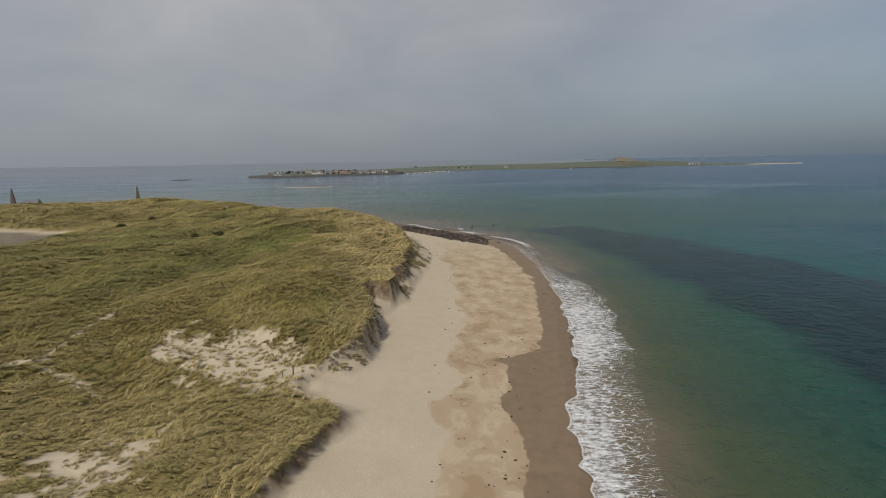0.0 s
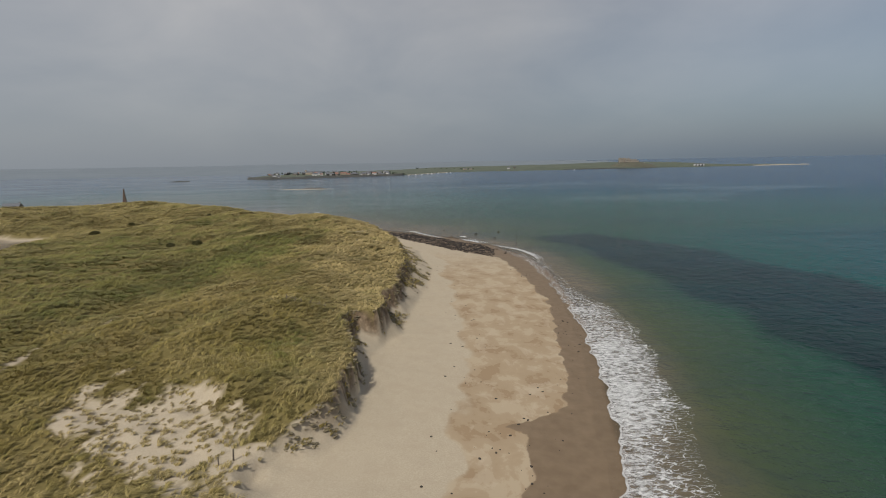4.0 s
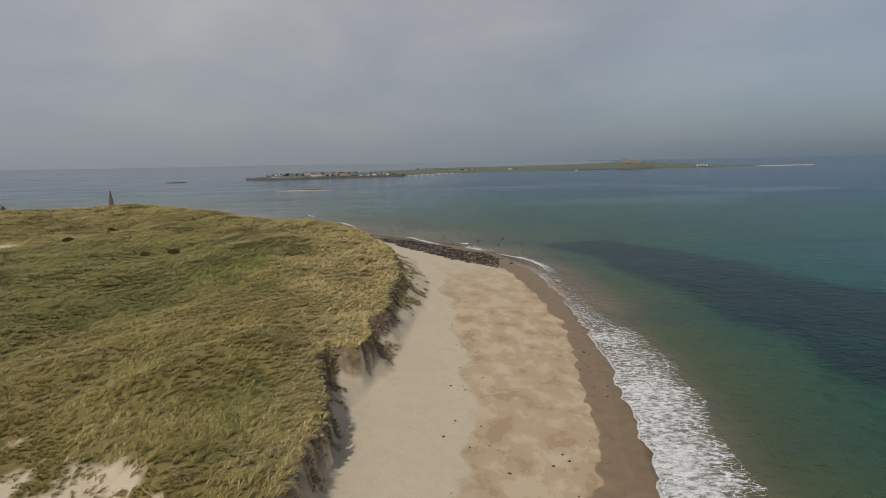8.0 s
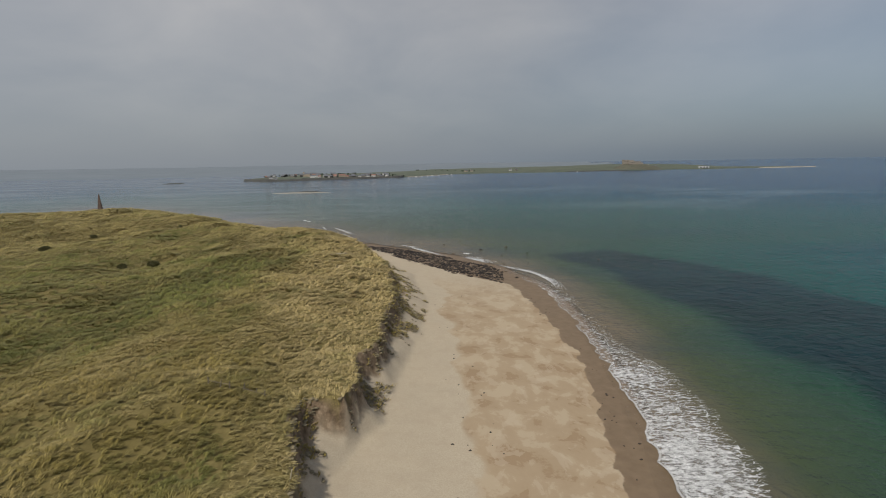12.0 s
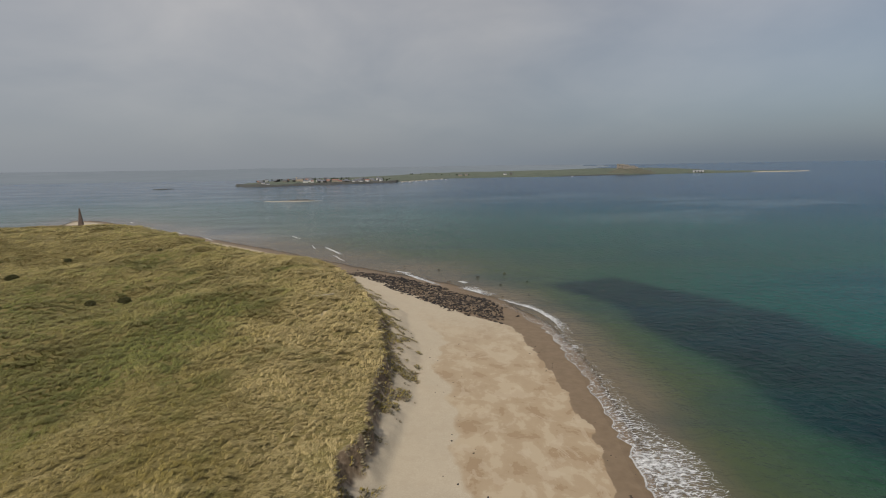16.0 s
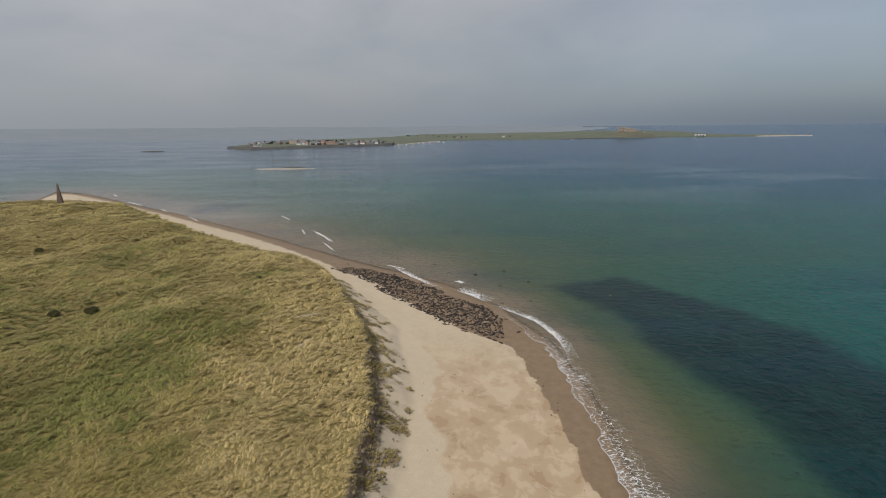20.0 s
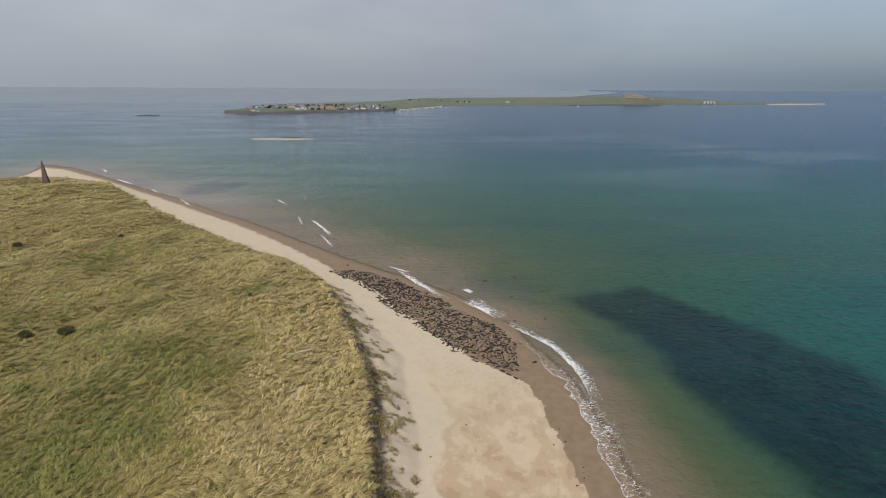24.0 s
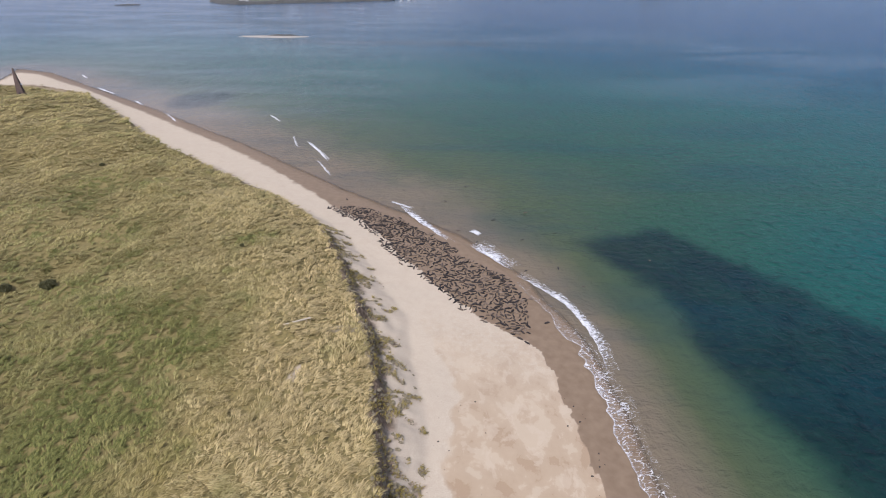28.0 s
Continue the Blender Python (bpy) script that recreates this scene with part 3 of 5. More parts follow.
    cover = {"turf": turf * (1 - bare), "bare": bare,
             "cliff": np.where((d_foot > -0.5) & (d_top <= 0.4), np.maximum(smooth(0.56, 0.74, g + 0.25 * nick), smooth(0.5, 0.8, sod)), 0.0) * (1 - smooth(-0.95, -0.35, hollow)), "sod": sod,
             "heath": smooth(np.interp(y, [130, 210], [0, 16]), np.interp(y, [130, 210], [20, 42]), -x - 16 + 6 * fbm(x, y, 20, 22)) * np.interp(y, [70, 100, 125, 240, 300], [0.3, 0.95, 1.05, 0.4, 0.1]) * (0.55 + 0.75 * vnoise(x / 7, y / 7, 23)) + 0.3 * smooth(85, 120, -x + 5 * lobes),
             "damp": (1 - smooth(-2.2, 1.4, inside_by(x, y, DRY_R) + lobes * 1.7)) * np.interp(y, [150, 200, 240, 262, 300], [1, 0.85, 0.65, 0.45, 0.1]),
             "wet": (1 - smooth(-np.interp(y, [330, 390], [0.5, 3.5]), np.interp(y, [330, 390], [0.35, 3.0]), inside_by(x, y, DAMP_R) + lobes * 0.4 + 1.1 * nick)) * np.interp(y, [335, 430], [1.0, 0.75]),
             "d_top": d_top, "d_foot": d_foot, "d_shore": d_shore, "inlet": inlet}
    return z, cover


def rise(x, y):
    """The far sea lifts a little, so that its edge lies at the true horizon."""
    return 36.0 * np.clip((np.hypot(x, y) - 3300) / 1500, 0, 1) ** 1.2


gx = steps((-4600, 500), (-1600, 200), (-640, 25), (-460, 3), (-150, 1.6), (-100, 0.85), (48, 3), (90, 12), (300, 100), (1200, 400), (4600, 0))
gy = steps((-1500, 200), (-300, 40), (-60, 6), (36, 0.85), (350, 2.2), (420, 3), (720, 25), (1100, 200), (4850, 0))
X, Y = np.meshgrid(gx, gy)
Z, cov = lie(X, Y)
Z = np.where(cov["d_shore"] < 0, Z + rise(X, Y), Z)
ground = sheet("ground", np.stack([X, Y, Z], -1).reshape(-1, 3), grid_faces(len(gx), len(gy)), M_GROUND, [(k, cov[k]) for k in ("turf", "cliff", "damp", "wet", "heath")])
tagged(ground, "pale sandy beach rising to a grassy dune bank", "ground", kind="structure")

wx = steps((-4600, 400), (-1200, 60), (-480, 4), (-120, 2.5), (180, 20), (420, 120), (1400, 400), (4600, 0))
wy = steps((-1500, 200), (-200, 20), (20, 2.5), (420, 4), (720, 40), (1300, 160), (4850, 0))
X, Y = np.meshgrid(wx, wy)
d_sea = -inside_by(X, Y, SHORE_R)
weed = smooth(-5, 5, inside_by(X, Y, WEEDBED) + 5 * fbm(X, Y, 18, 31))
for cx, cy, rx, ry in ((-190, 572, 26, 40), (-60, 930, 220, 18), (250, 1500, 420, 30), (-420, 1180, 300, 22), (520, 1150, 380, 16)):
    weed = np.maximum(weed, 0.75 * smooth(0, 0.6, 1 - np.hypot((X - cx) / rx, (Y - cy) / ry) + 0.3 * fbm(X, Y, 40, 32)))
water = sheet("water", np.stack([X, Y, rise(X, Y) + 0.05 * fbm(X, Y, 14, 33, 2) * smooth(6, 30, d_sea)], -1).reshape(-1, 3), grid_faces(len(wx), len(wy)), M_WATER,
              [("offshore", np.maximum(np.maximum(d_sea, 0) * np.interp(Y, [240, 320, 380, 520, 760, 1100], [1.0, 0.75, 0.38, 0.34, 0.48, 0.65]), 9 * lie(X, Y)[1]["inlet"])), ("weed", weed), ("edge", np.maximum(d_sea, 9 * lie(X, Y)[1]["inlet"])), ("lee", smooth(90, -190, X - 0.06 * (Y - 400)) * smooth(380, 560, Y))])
tagged(water, "calm green sea darkening over weed beds", "sea", kind="structure")

# ---- marram grass over the dunes ----


def green_at(x, y):
    g = 0.68 * smooth(0, 1, (-x - 52 + 0.10 * (y - 200)) / 45) * np.interp(y, [140, 220, 230, 285], [0.35, 1.0, 1.0, 0.35]) + 0.28 * smooth(0.1, 0.9, fbm(x, y, 34, 41)) + 0.45 * smooth(0.2, 0.8, fbm(x, y, 8, 42))
    for cx, cy, rx, ry, a in ((-74, 248, 15, 24, 1.2), (-64, 303, 9, 6, 1.0), (-112, 315, 12, 7, 0.6), (-150, 352, 22, 20, 0.7), (-80, 215, 22, 20, 0.6), (-95, 190, 30, 18, 0.4),
                              (-130, 280, 40, 25, 0.45), (-70, 60, 40, 22, 0.2), (-30, 122, 14, 30, 0.45), (-52, 190, 8, 10, 0.5), (-180, 300, 50, 40, 0.4)):
        g = g + a * np.exp(-((x - cx) / rx) ** 2 - ((y - cy) / ry) ** 2) * (0.35 + 1.3 * vnoise(x / 2.5, y / 2.5, 43) * vnoise(x / 9, y / 9, 48) * 1.6)
    return np.clip(g, 0, 1)


def tussock(x, y, cell, seed):
    """Nearest of many jittered tussock centres: distance in cells, way out of it, its chance number."""
    ix, iy = np.floor(x / cell), np.floor(y / cell)
    best, bx, by, chance = np.full(x.shape, 9.0), x * 0, y * 0, x * 0
    for i in (-1, 0, 1):
        for j in (-1, 0, 1):
            cx = ix + i + 0.1 + 0.8 * hash2(ix + i, iy + j, seed)
            cy = iy + j + 0.1 + 0.8 * hash2(ix + i, iy + j, seed + 1)
            d = np.hypot(x / cell - cx, y / cell - cy)
            near = d < best
            best, bx, by = np.where(near, d, best), np.where(near, x / cell - cx, bx), np.where(near, y / cell - cy, by)
            chance = np.where(near, hash2(ix + i, iy + j, seed + 2), chance)
    return best, bx, by, chance


def grass(name, count, x0, x1, y0, y1, tall, wide, locks, seed, fits, label, clump=1.0, bank=False):
    """Leaning tufts of grass, each of a few bent locks, over one stretch of dune."""
    rnd = np.random.default_rng(seed)
    px, py = rnd.uniform(x0, x1, count), rnd.uniform(y0, y1, count)
    z, c = lie(px, py)
    keep = (rnd.uniform(0, 1, count) < c["turf"] * 0.97 + 0.75 * (c["bare"] > 0.4) * (0.6 * vnoise(px / 1.5, py / 0.9, 47) + 0.4 * vnoise(px / 5, py / 3, 44) > 0.45)) & (c["d_top"] > -0.5) & (c["inlet"] < -0.01) & fits(px, py)
    if bank:
        keep = (c["d_foot"] > -0.3) & (c["d_top"] < 0) & (c["sod"] > 0.54)
    # clumped: thicker on the hummocks, thinner between
    far, tx, ty, chance = tussock(px, py, wide * 3.2 + 0.55, 56)
    dome = np.clip(1 - (far / 0.62) ** 2, 0, 1)
    crease = np.abs(fbm(px, py, 26, 57, 3)) + 0.12 * (vnoise(px / 22, py / 22, 58) < 0.42)
    keep &= rnd.uniform(0, 1, count) < (0.3 + 0.95 * dome) * np.maximum(0.35, smooth(0.012, 0.04, crease))
    px, py, z, heath, dome, chance = px[keep], py[keep], z[keep], c["heath"][keep], dome[keep], chance[keep]
    heath = np.clip(heath + 0.5 * (chance - 0.5), 0, 1) * (c["bare"][keep] < 0.4)
    tx, ty = np.repeat(tx[keep], locks), np.repeat(ty[keep], locks)
    n = len(px)
    z = z + dome * tall * 0.5 * (0.5 + chance) * clump
    px, py, z, dome = (np.repeat(a, locks) for a in (px, py, z, dome))
    m = n * locks
    wind = 0.75 + 1.15 * fbm(px, py, 12, 45, 3)
    size = np.repeat(rnd.uniform(0.6, 1.35, n), locks) * rnd.uniform(0.75, 1.2, m) * (0.8 + 0.5 * vnoise(px / 5, py / 5, 46))
    ox, oy = rnd.normal(0, 1, m), rnd.normal(0, 1, m)
    spread = wide * np.repeat(rnd.uniform(0.7, 1.5, n), locks)
    lean = np.arctan2(np.sin(wind) + oy * 0.4 + ty * clump, np.cos(wind) + ox * 0.4 + tx * clump)
    z = z + 0.10 * tall * (1.2 - np.hypot(ox, oy))
    mat = smooth(0.35, 0.75, vnoise(px / 3.3, py / 2.6, 49) * 0.7 + vnoise(px / 11, py / 9, 55) * 0.5)
    h = tall * size * (1.15 - 0.25 * mat) * (1 + (0.45 * dome - 0.25) * clump)
    low = 1.0 - 0.28 * mat
    h = h * np.where(np.repeat(c["bare"][keep], locks) > 0.4, 0.6, 1.0)
    bend = rnd.uniform(1.0, 1.75, m)
    dx, dy = np.cos(lean), np.sin(lean)
    sx, sy = -dy, dx
    bx, by = px + ox * spread, py + oy * spread
    w = wide * rnd.uniform(0.5, 1.0, m)
    b0 = np.stack([bx - sx * w * 0.5, by - sy * w * 0.5, z - 0.12], -1)
    b1 = np.stack([bx + sx * w * 0.5, by + sy * w * 0.5, z - 0.12], -1)
    mx, my, mz = bx + dx * h * bend * 0.38, by + dy * h * bend * 0.38, z + h * 0.5 * low
    m0 = np.stack([mx - sx * w * 0.42, my - sy * w * 0.42, mz], -1)
    m1 = np.stack([mx + sx * w * 0.42, my + sy * w * 0.42, mz], -1)
    tip = np.stack([bx + dx * h * bend * 1.15, by + dy * h * bend * 1.15, z + h * (0.9 - 0.42 * bend) * low], -1)
    verts = np.stack([b0, b1, m1, m0, tip], 1).reshape(-1, 3)
    i = np.arange(m)[:, None] * 5
    tris = np.concatenate([i + [0, 1, 2], i + [0, 2, 3], i + [3, 2, 4]], 1).reshape(-1, 3)
    ob = sheet(name, verts, tris, M_GRASS, [("green", np.repeat(green_at(px, py) * (0.2 if bank else 1.0), 5)), ("heath", np.repeat(np.repeat(np.ones(n) if bank else heath, locks), 5))], False)
    return tagged(ob, label, "grass", kind="stuff")


grass("dune_grass", 46000, -115, -8, 36, 205, 0.6, 0.135, 13, 50, lambda x, y: x > -60 - (y - 36) * 0.28, "wind-combed straw and olive marram grass on the near dune", 0.45)
grass("dune_grass", 50000, -115, -8, 36, 350, 0.8, 0.25, 11, 51, lambda x, y: (x > -60 - (y - 36) * 0.62) & ((y >= 205) | (x <= -60 - (y - 36) * 0.28)), "wind-combed straw and green marram grass on the dune", 0.8)
grass("dune_grass", 66000, -300, -60, 60, 450, 0.85, 0.36, 7, 52, lambda x, y: (x <= -60 - (y - 36) * 0.62) | (x <= -115) | (y > 350), "straw-coloured marram grass on the inner dunes", 0.6)
grass("dune_grass", 16000, -450, -60, 330, 600, 1.25, 0.8, 6, 53, lambda x, y: (x <= -300) | (y > 450), "straw-coloured marram grass on the far dunes", 0.6)

grass("dune_grass", 14000, -170, -20, -60, 38, 0.95, 0.6, 6, 59, lambda x, y: (y < 36.5) | (x < -115), "straw and olive marram grass on the dune behind the hollow", 0.6)
grass("bank_grass", 42000, -56, -3, 98, 350, 0.34, 0.24, 4, 54, lambda x, y: x < 50, "matted grass on slumped sods of the bank", 1.0, True)


def turf_clumps():
    """Sods that have slid down the eroded bank: lumps of earth with matted grass."""
    rnd = random.Random(61)
    lump_v, lump_f = [], []
    bm = bmesh.new()
    bmesh.ops.create_icosphere(bm, subdivisions=1, radius=1.0)
    base = np.array([v.co[:] for v in bm.verts])
    tri = np.array([[v.index for v in f.verts] for f in bm.faces])
    bm.free()
    tries = np.array([(rnd.uniform(-52, -3), rnd.uniform(40, 352)) for _ in range(52000)])
    z, c = lie(tries[:, 0], tries[:, 1])
    ok = np.where((c["d_foot"] > 0.1) & (c["d_top"] < 0.0) & (c["sod"] > 0.5) & (tries[:, 1] > 98))[0]
    seeds = ok[:4600]
    count = 0
    for k in seeds:
        s = rnd.choice((0.18, 0.25, 0.34, 0.5))
        a = rnd.uniform(0, 6.28)
        v = base * [s * rnd.uniform(0.9, 1.7), s * rnd.uniform(0.7, 1.2), s * rnd.uniform(0.28, 0.5)]
        v = v * (1 + 0.35 * (np.array([hash2(p[0] * 3.1, p[1] * 5.3 + p[2], k) for p in base]) - 0.5))[:, None]
        v = v @ np.array([[math.cos(a), math.sin(a), 0], [-math.sin(a), math.cos(a), 0], [0, 0, 1]])
        lump_v.append(v + [tries[k, 0], tries[k, 1], z[k] + s * 0.1])
        lump_f.append(tri + count)
        count += len(base)
    ob = sheet("turf_clumps", np.concatenate(lump_v), np.concatenate(lump_f), M_SOD, (), False)
    tagged(ob, "dark sods of slumped turf on the sandy bank", "turf", kind="stuff")


turf_clumps()

# ---- surf ----


def shore_at(dist, line):
    """Place and outward way at a distance along a line of points."""
    for (ax, ay), (bx, by) in zip(line[:-1], line[1:]):
        long = math.hypot(bx - ax, by - ay)
        if dist <= long:
            s = dist / long
            return ax + (bx - ax) * s, ay + (by - ay) * s, (by - ay) / long, -(bx - ax) / long
        dist -= long
    return None


def foam(line, width, strength, seed, label, rows=14, solid=lambda y: 0.6, wander=1.0):
    """A ragged strip of foam along a line, thick at its landward side and thinning to lace."""
    verts, dens, rims = [], [], []
    dist, k = 0.0, 0
    while True:
        got = shore_at(dist, line)
        if not got:
            break
        x, y, ox, oy = got
        wob = wander * 2.6 * (abs(2 * vnoise(np.array(dist / 5.5), np.array(0.5), seed) - 1) - 0.5) + wander * 2.0 * (vnoise(np.array(dist / 13), np.array(0.5), seed + 5) - 0.5) + 0.7 * (vnoise(np.array(dist / 1.1), np.array(0.5), seed + 1) - 0.5)
        wide = width(y) * (0.75 + 0.5 * vnoise(np.array(dist / 9.0), np.array(0.5), seed + 2))
        full, firm = strength(y, dist), solid(y)
        for j in range(rows):
            v = (j / (rows - 1)) ** 1.3
            off = float(np.interp(y, [90, 112, 150, 185], [-1.2, 1.6, 0.4, -1.2])) + float(wob) * (1 - v) + float(wide) * v
            verts.append((x + ox * off, y + oy * off, 0.125 + (0.10 * math.sin(math.pi * min(1, v * 2.2)) if v < 0.45 else 0)))
            dens.append(full * float(np.interp(v, [0, 0.03, 0.4 * firm, firm, min(0.98, firm + 0.2), 1], [0.35, 0.95, 1.0, 0.8, 0.38, 0.12])))
            rims.append(min(1.0, 1.4 * full) * max(0.0, 1 - abs(v - 0.012) / (0.35 / max(float(wide), 1.0))))
        k += 1
        dist += 0.5
    ob = sheet("foam", verts, grid_faces(rows, k), M_FOAM, [("froth", dens), ("rim", rims)])
    return tagged(ob, label, "surf", "wave foam", kind="structure")


SURF = [p for p in SHORE if 0 < p[1] < 310 and p[0] > 0]
foam([(16, -60)] + SURF, lambda y: float(np.interp(y, [20, 70, 100, 125, 150, 185, 205, 230, 255, 275, 300], [12, 12, 13, 11.5, 14, 12, 7, 5, 6, 4, 2])),
     lambda y, d: float(np.interp(y, [20, 120, 150, 185, 205, 225, 262, 276, 300], [0.78, 0.82, 0.86, 0.6, 0.4, 0.36, 0.45, 0.28, 0.08])) * (0.8 + float(np.interp(y, [120, 210], [0.35, 0.45])) * float(vnoise(np.array(d / 11.0), np.array(0.5), 71))),
     72, "white swash foam spreading over the wet sand", rows=22, solid=lambda y: float(np.interp(y, [105, 130, 190, 215], [0.5, 0.8, 0.75, 0.5])))
# breakers farther out: line, width, strength
CRESTS = [([(43.5, 258), (44, 268), (43, 277), (40, 286), (36, 294), (31, 301), (25, 308)], 3.2, 0.92, 0.6), ([(24, 312), (17, 320), (10, 330)], 6.5, 0.85, 0.5), ([(3, 331), (-8.5, 348), (-14, 357), (-20, 368)], 2.4, 0.95, 0.6),
          ([(14, 338), (10, 342)], 2.6, 1.2, 0.7), ([(-57, 404), (-63, 416), (-69, 428)], 0.5, 0.8, 0.7), ([(-63, 427), (-72, 445), (-83, 463)], 1.5, 1.0, 0.7), ([(-85, 450), (-90, 463), (-94, 475)], 0.6, 0.8, 0.7), ([(-111, 508), (-123, 526)], 0.9, 0.9, 0.7),
          ([(-14, 364), (-24, 372)], 0.9, 0.9, 0.7), ([(-175, 497), (-199, 529)], 1.1, 1.0, 0.7), ([(-227, 552), (-240, 566)], 1.0, 1.0, 0.7), ([(-268, 589), (-297, 614)], 1.3, 1.1, 0.7), ([(-330, 655), (-345, 672)], 1.0, 1.0, 0.7)]
for n, (line, wide, most, solid) in enumerate(CRESTS):
    span = sum(math.dist(p, q) for p, q in zip(line[:-1], line[1:]))
    foam(line, lambda y, w=wide: w + 0.4, lambda y, d, k=span, m=most: m * math.sin(math.pi * min(1, max(0, d / k))) ** 0.5, 80 + n, "thin white crest of a breaking ripple", rows=9, solid=lambda y, k=solid: k, wander=0.35)

# ---- dark boulder-like shapes standing in for seals along the water's edge ----


def seal_shape_mesh(seed):
    bm = bmesh.new()
    bmesh.ops.create_icosphere(bm, subdivisions=2, radius=1.0)
    for v in bm.verts:
        q = noise.noise(v.co * 1.3 + Vector((seed * 7.7, 0, 0))) * 0.35 + noise.noise(v.co * 3.1 + Vector((0, seed * 3.3, 0))) * 0.14
        v.co *= 1 + q
        v.co.x *= 1.08
        v.co.y *= 0.31
        v.co.z = max(v.co.z * 0.46, -0.14)
    bm.normal_update()
    me = bpy.data.meshes.new("boulder")
    bm.to_mesh(me)
    bm.free()
    me.materials.append(M_SEAL_SHAPE)
    me.polygons.foreach_set("use_smooth", [True] * len(me.polygons))
    return me


BED = [(-50, 360), (-34, 342), (-16.5, 313), (-3, 292), (11, 277), (22, 268), (26, 281), (22, 303), (0, 329), (-20, 353), (-40, 365)]
rnd = np.random.default_rng(91)
cand = np.stack([rnd.uniform(-52, 30, 40000), rnd.uniform(262, 370, 40000)], -1)
deep = inside_by(cand[:, 0], cand[:, 1], BED) + 2.2 * fbm(cand[:, 0], cand[:, 1], 7, 92) - 5.0 * smooth(0.25, 0.8, fbm(cand[:, 0], cand[:, 1], 5, 93))
cand = cand[deep > 0.0]
chosen, cells = [], {}
for cx, cy in cand:
    key = (int(cx // 1.25), int(cy // 1.25))
    near = [q for i in (-1, 0, 1) for j in (-1, 0, 1) for q in cells.get((key[0] + i, key[1] + j), ())]
    if all((cx - qx) ** 2 + (cy - qy) ** 2 > 1.08 ** 2 for qx, qy in near):
        cells.setdefault(key, []).append((cx, cy))
        chosen.append((cx, cy))
    if len(chosen) >= 1000:
        break
# strays in the shallows and on the wet sand
strays = [(30, 279), (33, 281), (31, 286), (27, 292), (34, 300), (28, 310), (40, 312), (20, 318), (46, 300), (52, 322), (12, 332), (30, 334), (5, 342), (44, 340), (-6, 352), (20, 352), (-15, 362),
          (0, 372), (-30, 375), (62, 345), (75, 318), (-45, 372), (-20, 385), (35, 360), (10, 390), (-5, 305), (4, 284)]
chosen.sort(key=lambda p: p[1])
spots = strays + chosen
sx, sy = np.array(spots).T
sz, _c = lie(sx, sy)
sz = np.maximum(sz, -0.12)
kinds = [seal_shape_mesh(k) for k in range(7)]
joined_v, joined_f, total = [], [], 0
for n, (x, y, z) in enumerate(zip(sx, sy, sz)):
    turn = rnd.normal(0.3, 0.95)
    size = rnd.uniform(0.55, 1.0)
    m = Matrix.Translation((x, y, z + 0.10 * size)) @ Matrix.Rotation(turn, 4, "Z") @ Matrix.Rotation(rnd.normal(0, 0.05), 4, "Y") @ Matrix.Diagonal((size, size * rnd.uniform(0.85, 1.15), size, 1))
    me = kinds[n % 7]
    if n < 300:
        ob = new("boulder", me)
        ob.matrix_world = m
        tagged(ob, "long dark shape standing in for a seal in the shallows" if z < 0 else "long dark shape standing in for a seal on the damp sand", "boulder", "boulders on the shore")
    else:
        v = np.empty(len(me.vertices) * 3, np.float32)
        me.vertices.foreach_get("co", v)
        mm = np.array(m)
        joined_v.append(v.reshape(-1, 3) @ mm[:3, :3].T + mm[:3, 3])
        joined_f.append(np.array([p.vertices[:] for p in me.polygons]) + total)
        total += len(me.vertices)
tagged(sheet("boulder_field", np.concatenate(joined_v), np.concatenate(joined_f), M_SEAL_SHAPE), "crowded bank of dark shapes standing in for seals at the water's edge", "boulders", kind="stuff")

# ---- weed, driftwood, posts, shrubs ----


def weed_mesh(seed):
    bm = bmesh.new()
    bmesh.ops.create_icosphere(bm, subdivisions=1, radius=0.3)
    for v in bm.verts:
        v.co *= 1 + 0.8 * noise.noise(v.co * 6 + Vector((seed, 0, 0)))
        v.co.x *= 1.3
        v.co.z *= 0.35
    me = bpy.data.meshes.new("seaweed_clump")
    bm.to_mesh(me)
    bm.free()
    me.materials.append(M_WEED)
    return me


weeds = [weed_mesh(k * 3.7) for k in range(5)]
wr = np.random.default_rng(101)
wy = np.concatenate([wr.uniform(58, 250, 60), wr.uniform(60, 130, 60), wr.uniform(120, 250, 50)])
wx = np.concatenate([np.interp(wy[:60], [58, 110, 150, 250], [1, 3, 6, 0]) + wr.normal(0, 3.2, 60), np.interp(wy[60:120], [60, 90, 110, 130], [9, 11, 14, 23]) + wr.normal(0, 4.5, 60),
                     np.interp(wy[120:], [120, 180, 250], [27, 34, 30]) + wr.normal(0, 1.6, 50)])
wz, _c = lie(wx, wy)
for n, (x, y, z) in enumerate(zip(wx, wy, wz)):
    if _c["d_foot"][n] > -1 or _c["d_shore"][n] < 0.5:
        continue
    ob = new("seaweed_clump", weeds[n % 5])
    ob.matrix_world = pose(x, y, z + 0.04, 0, 0, wr.uniform(0, 360)) @ Matrix.Scale(wr.choice([0.22, 0.3, 0.4, 0.5, 0.75]), 4)
    tagged(ob, "small dark clump of dried seaweed on the sand", "seaweed", "strandline weed")


def ground_z(x, y):
    return float(lie(np.array([x]), np.array([y]))[0][0])


def stick(bm, a, b, r0, r1, sides=6):
    a, b = Vector(a), Vector(b)
    m = Matrix.Translation((a + b) / 2) @ (b - a).to_track_quat("Z", "Y").to_matrix().to_4x4()
    bmesh.ops.create_cone(bm, cap_ends=True, segments=sides, radius1=r0, radius2=r1, depth=(b - a).length, matrix=m)


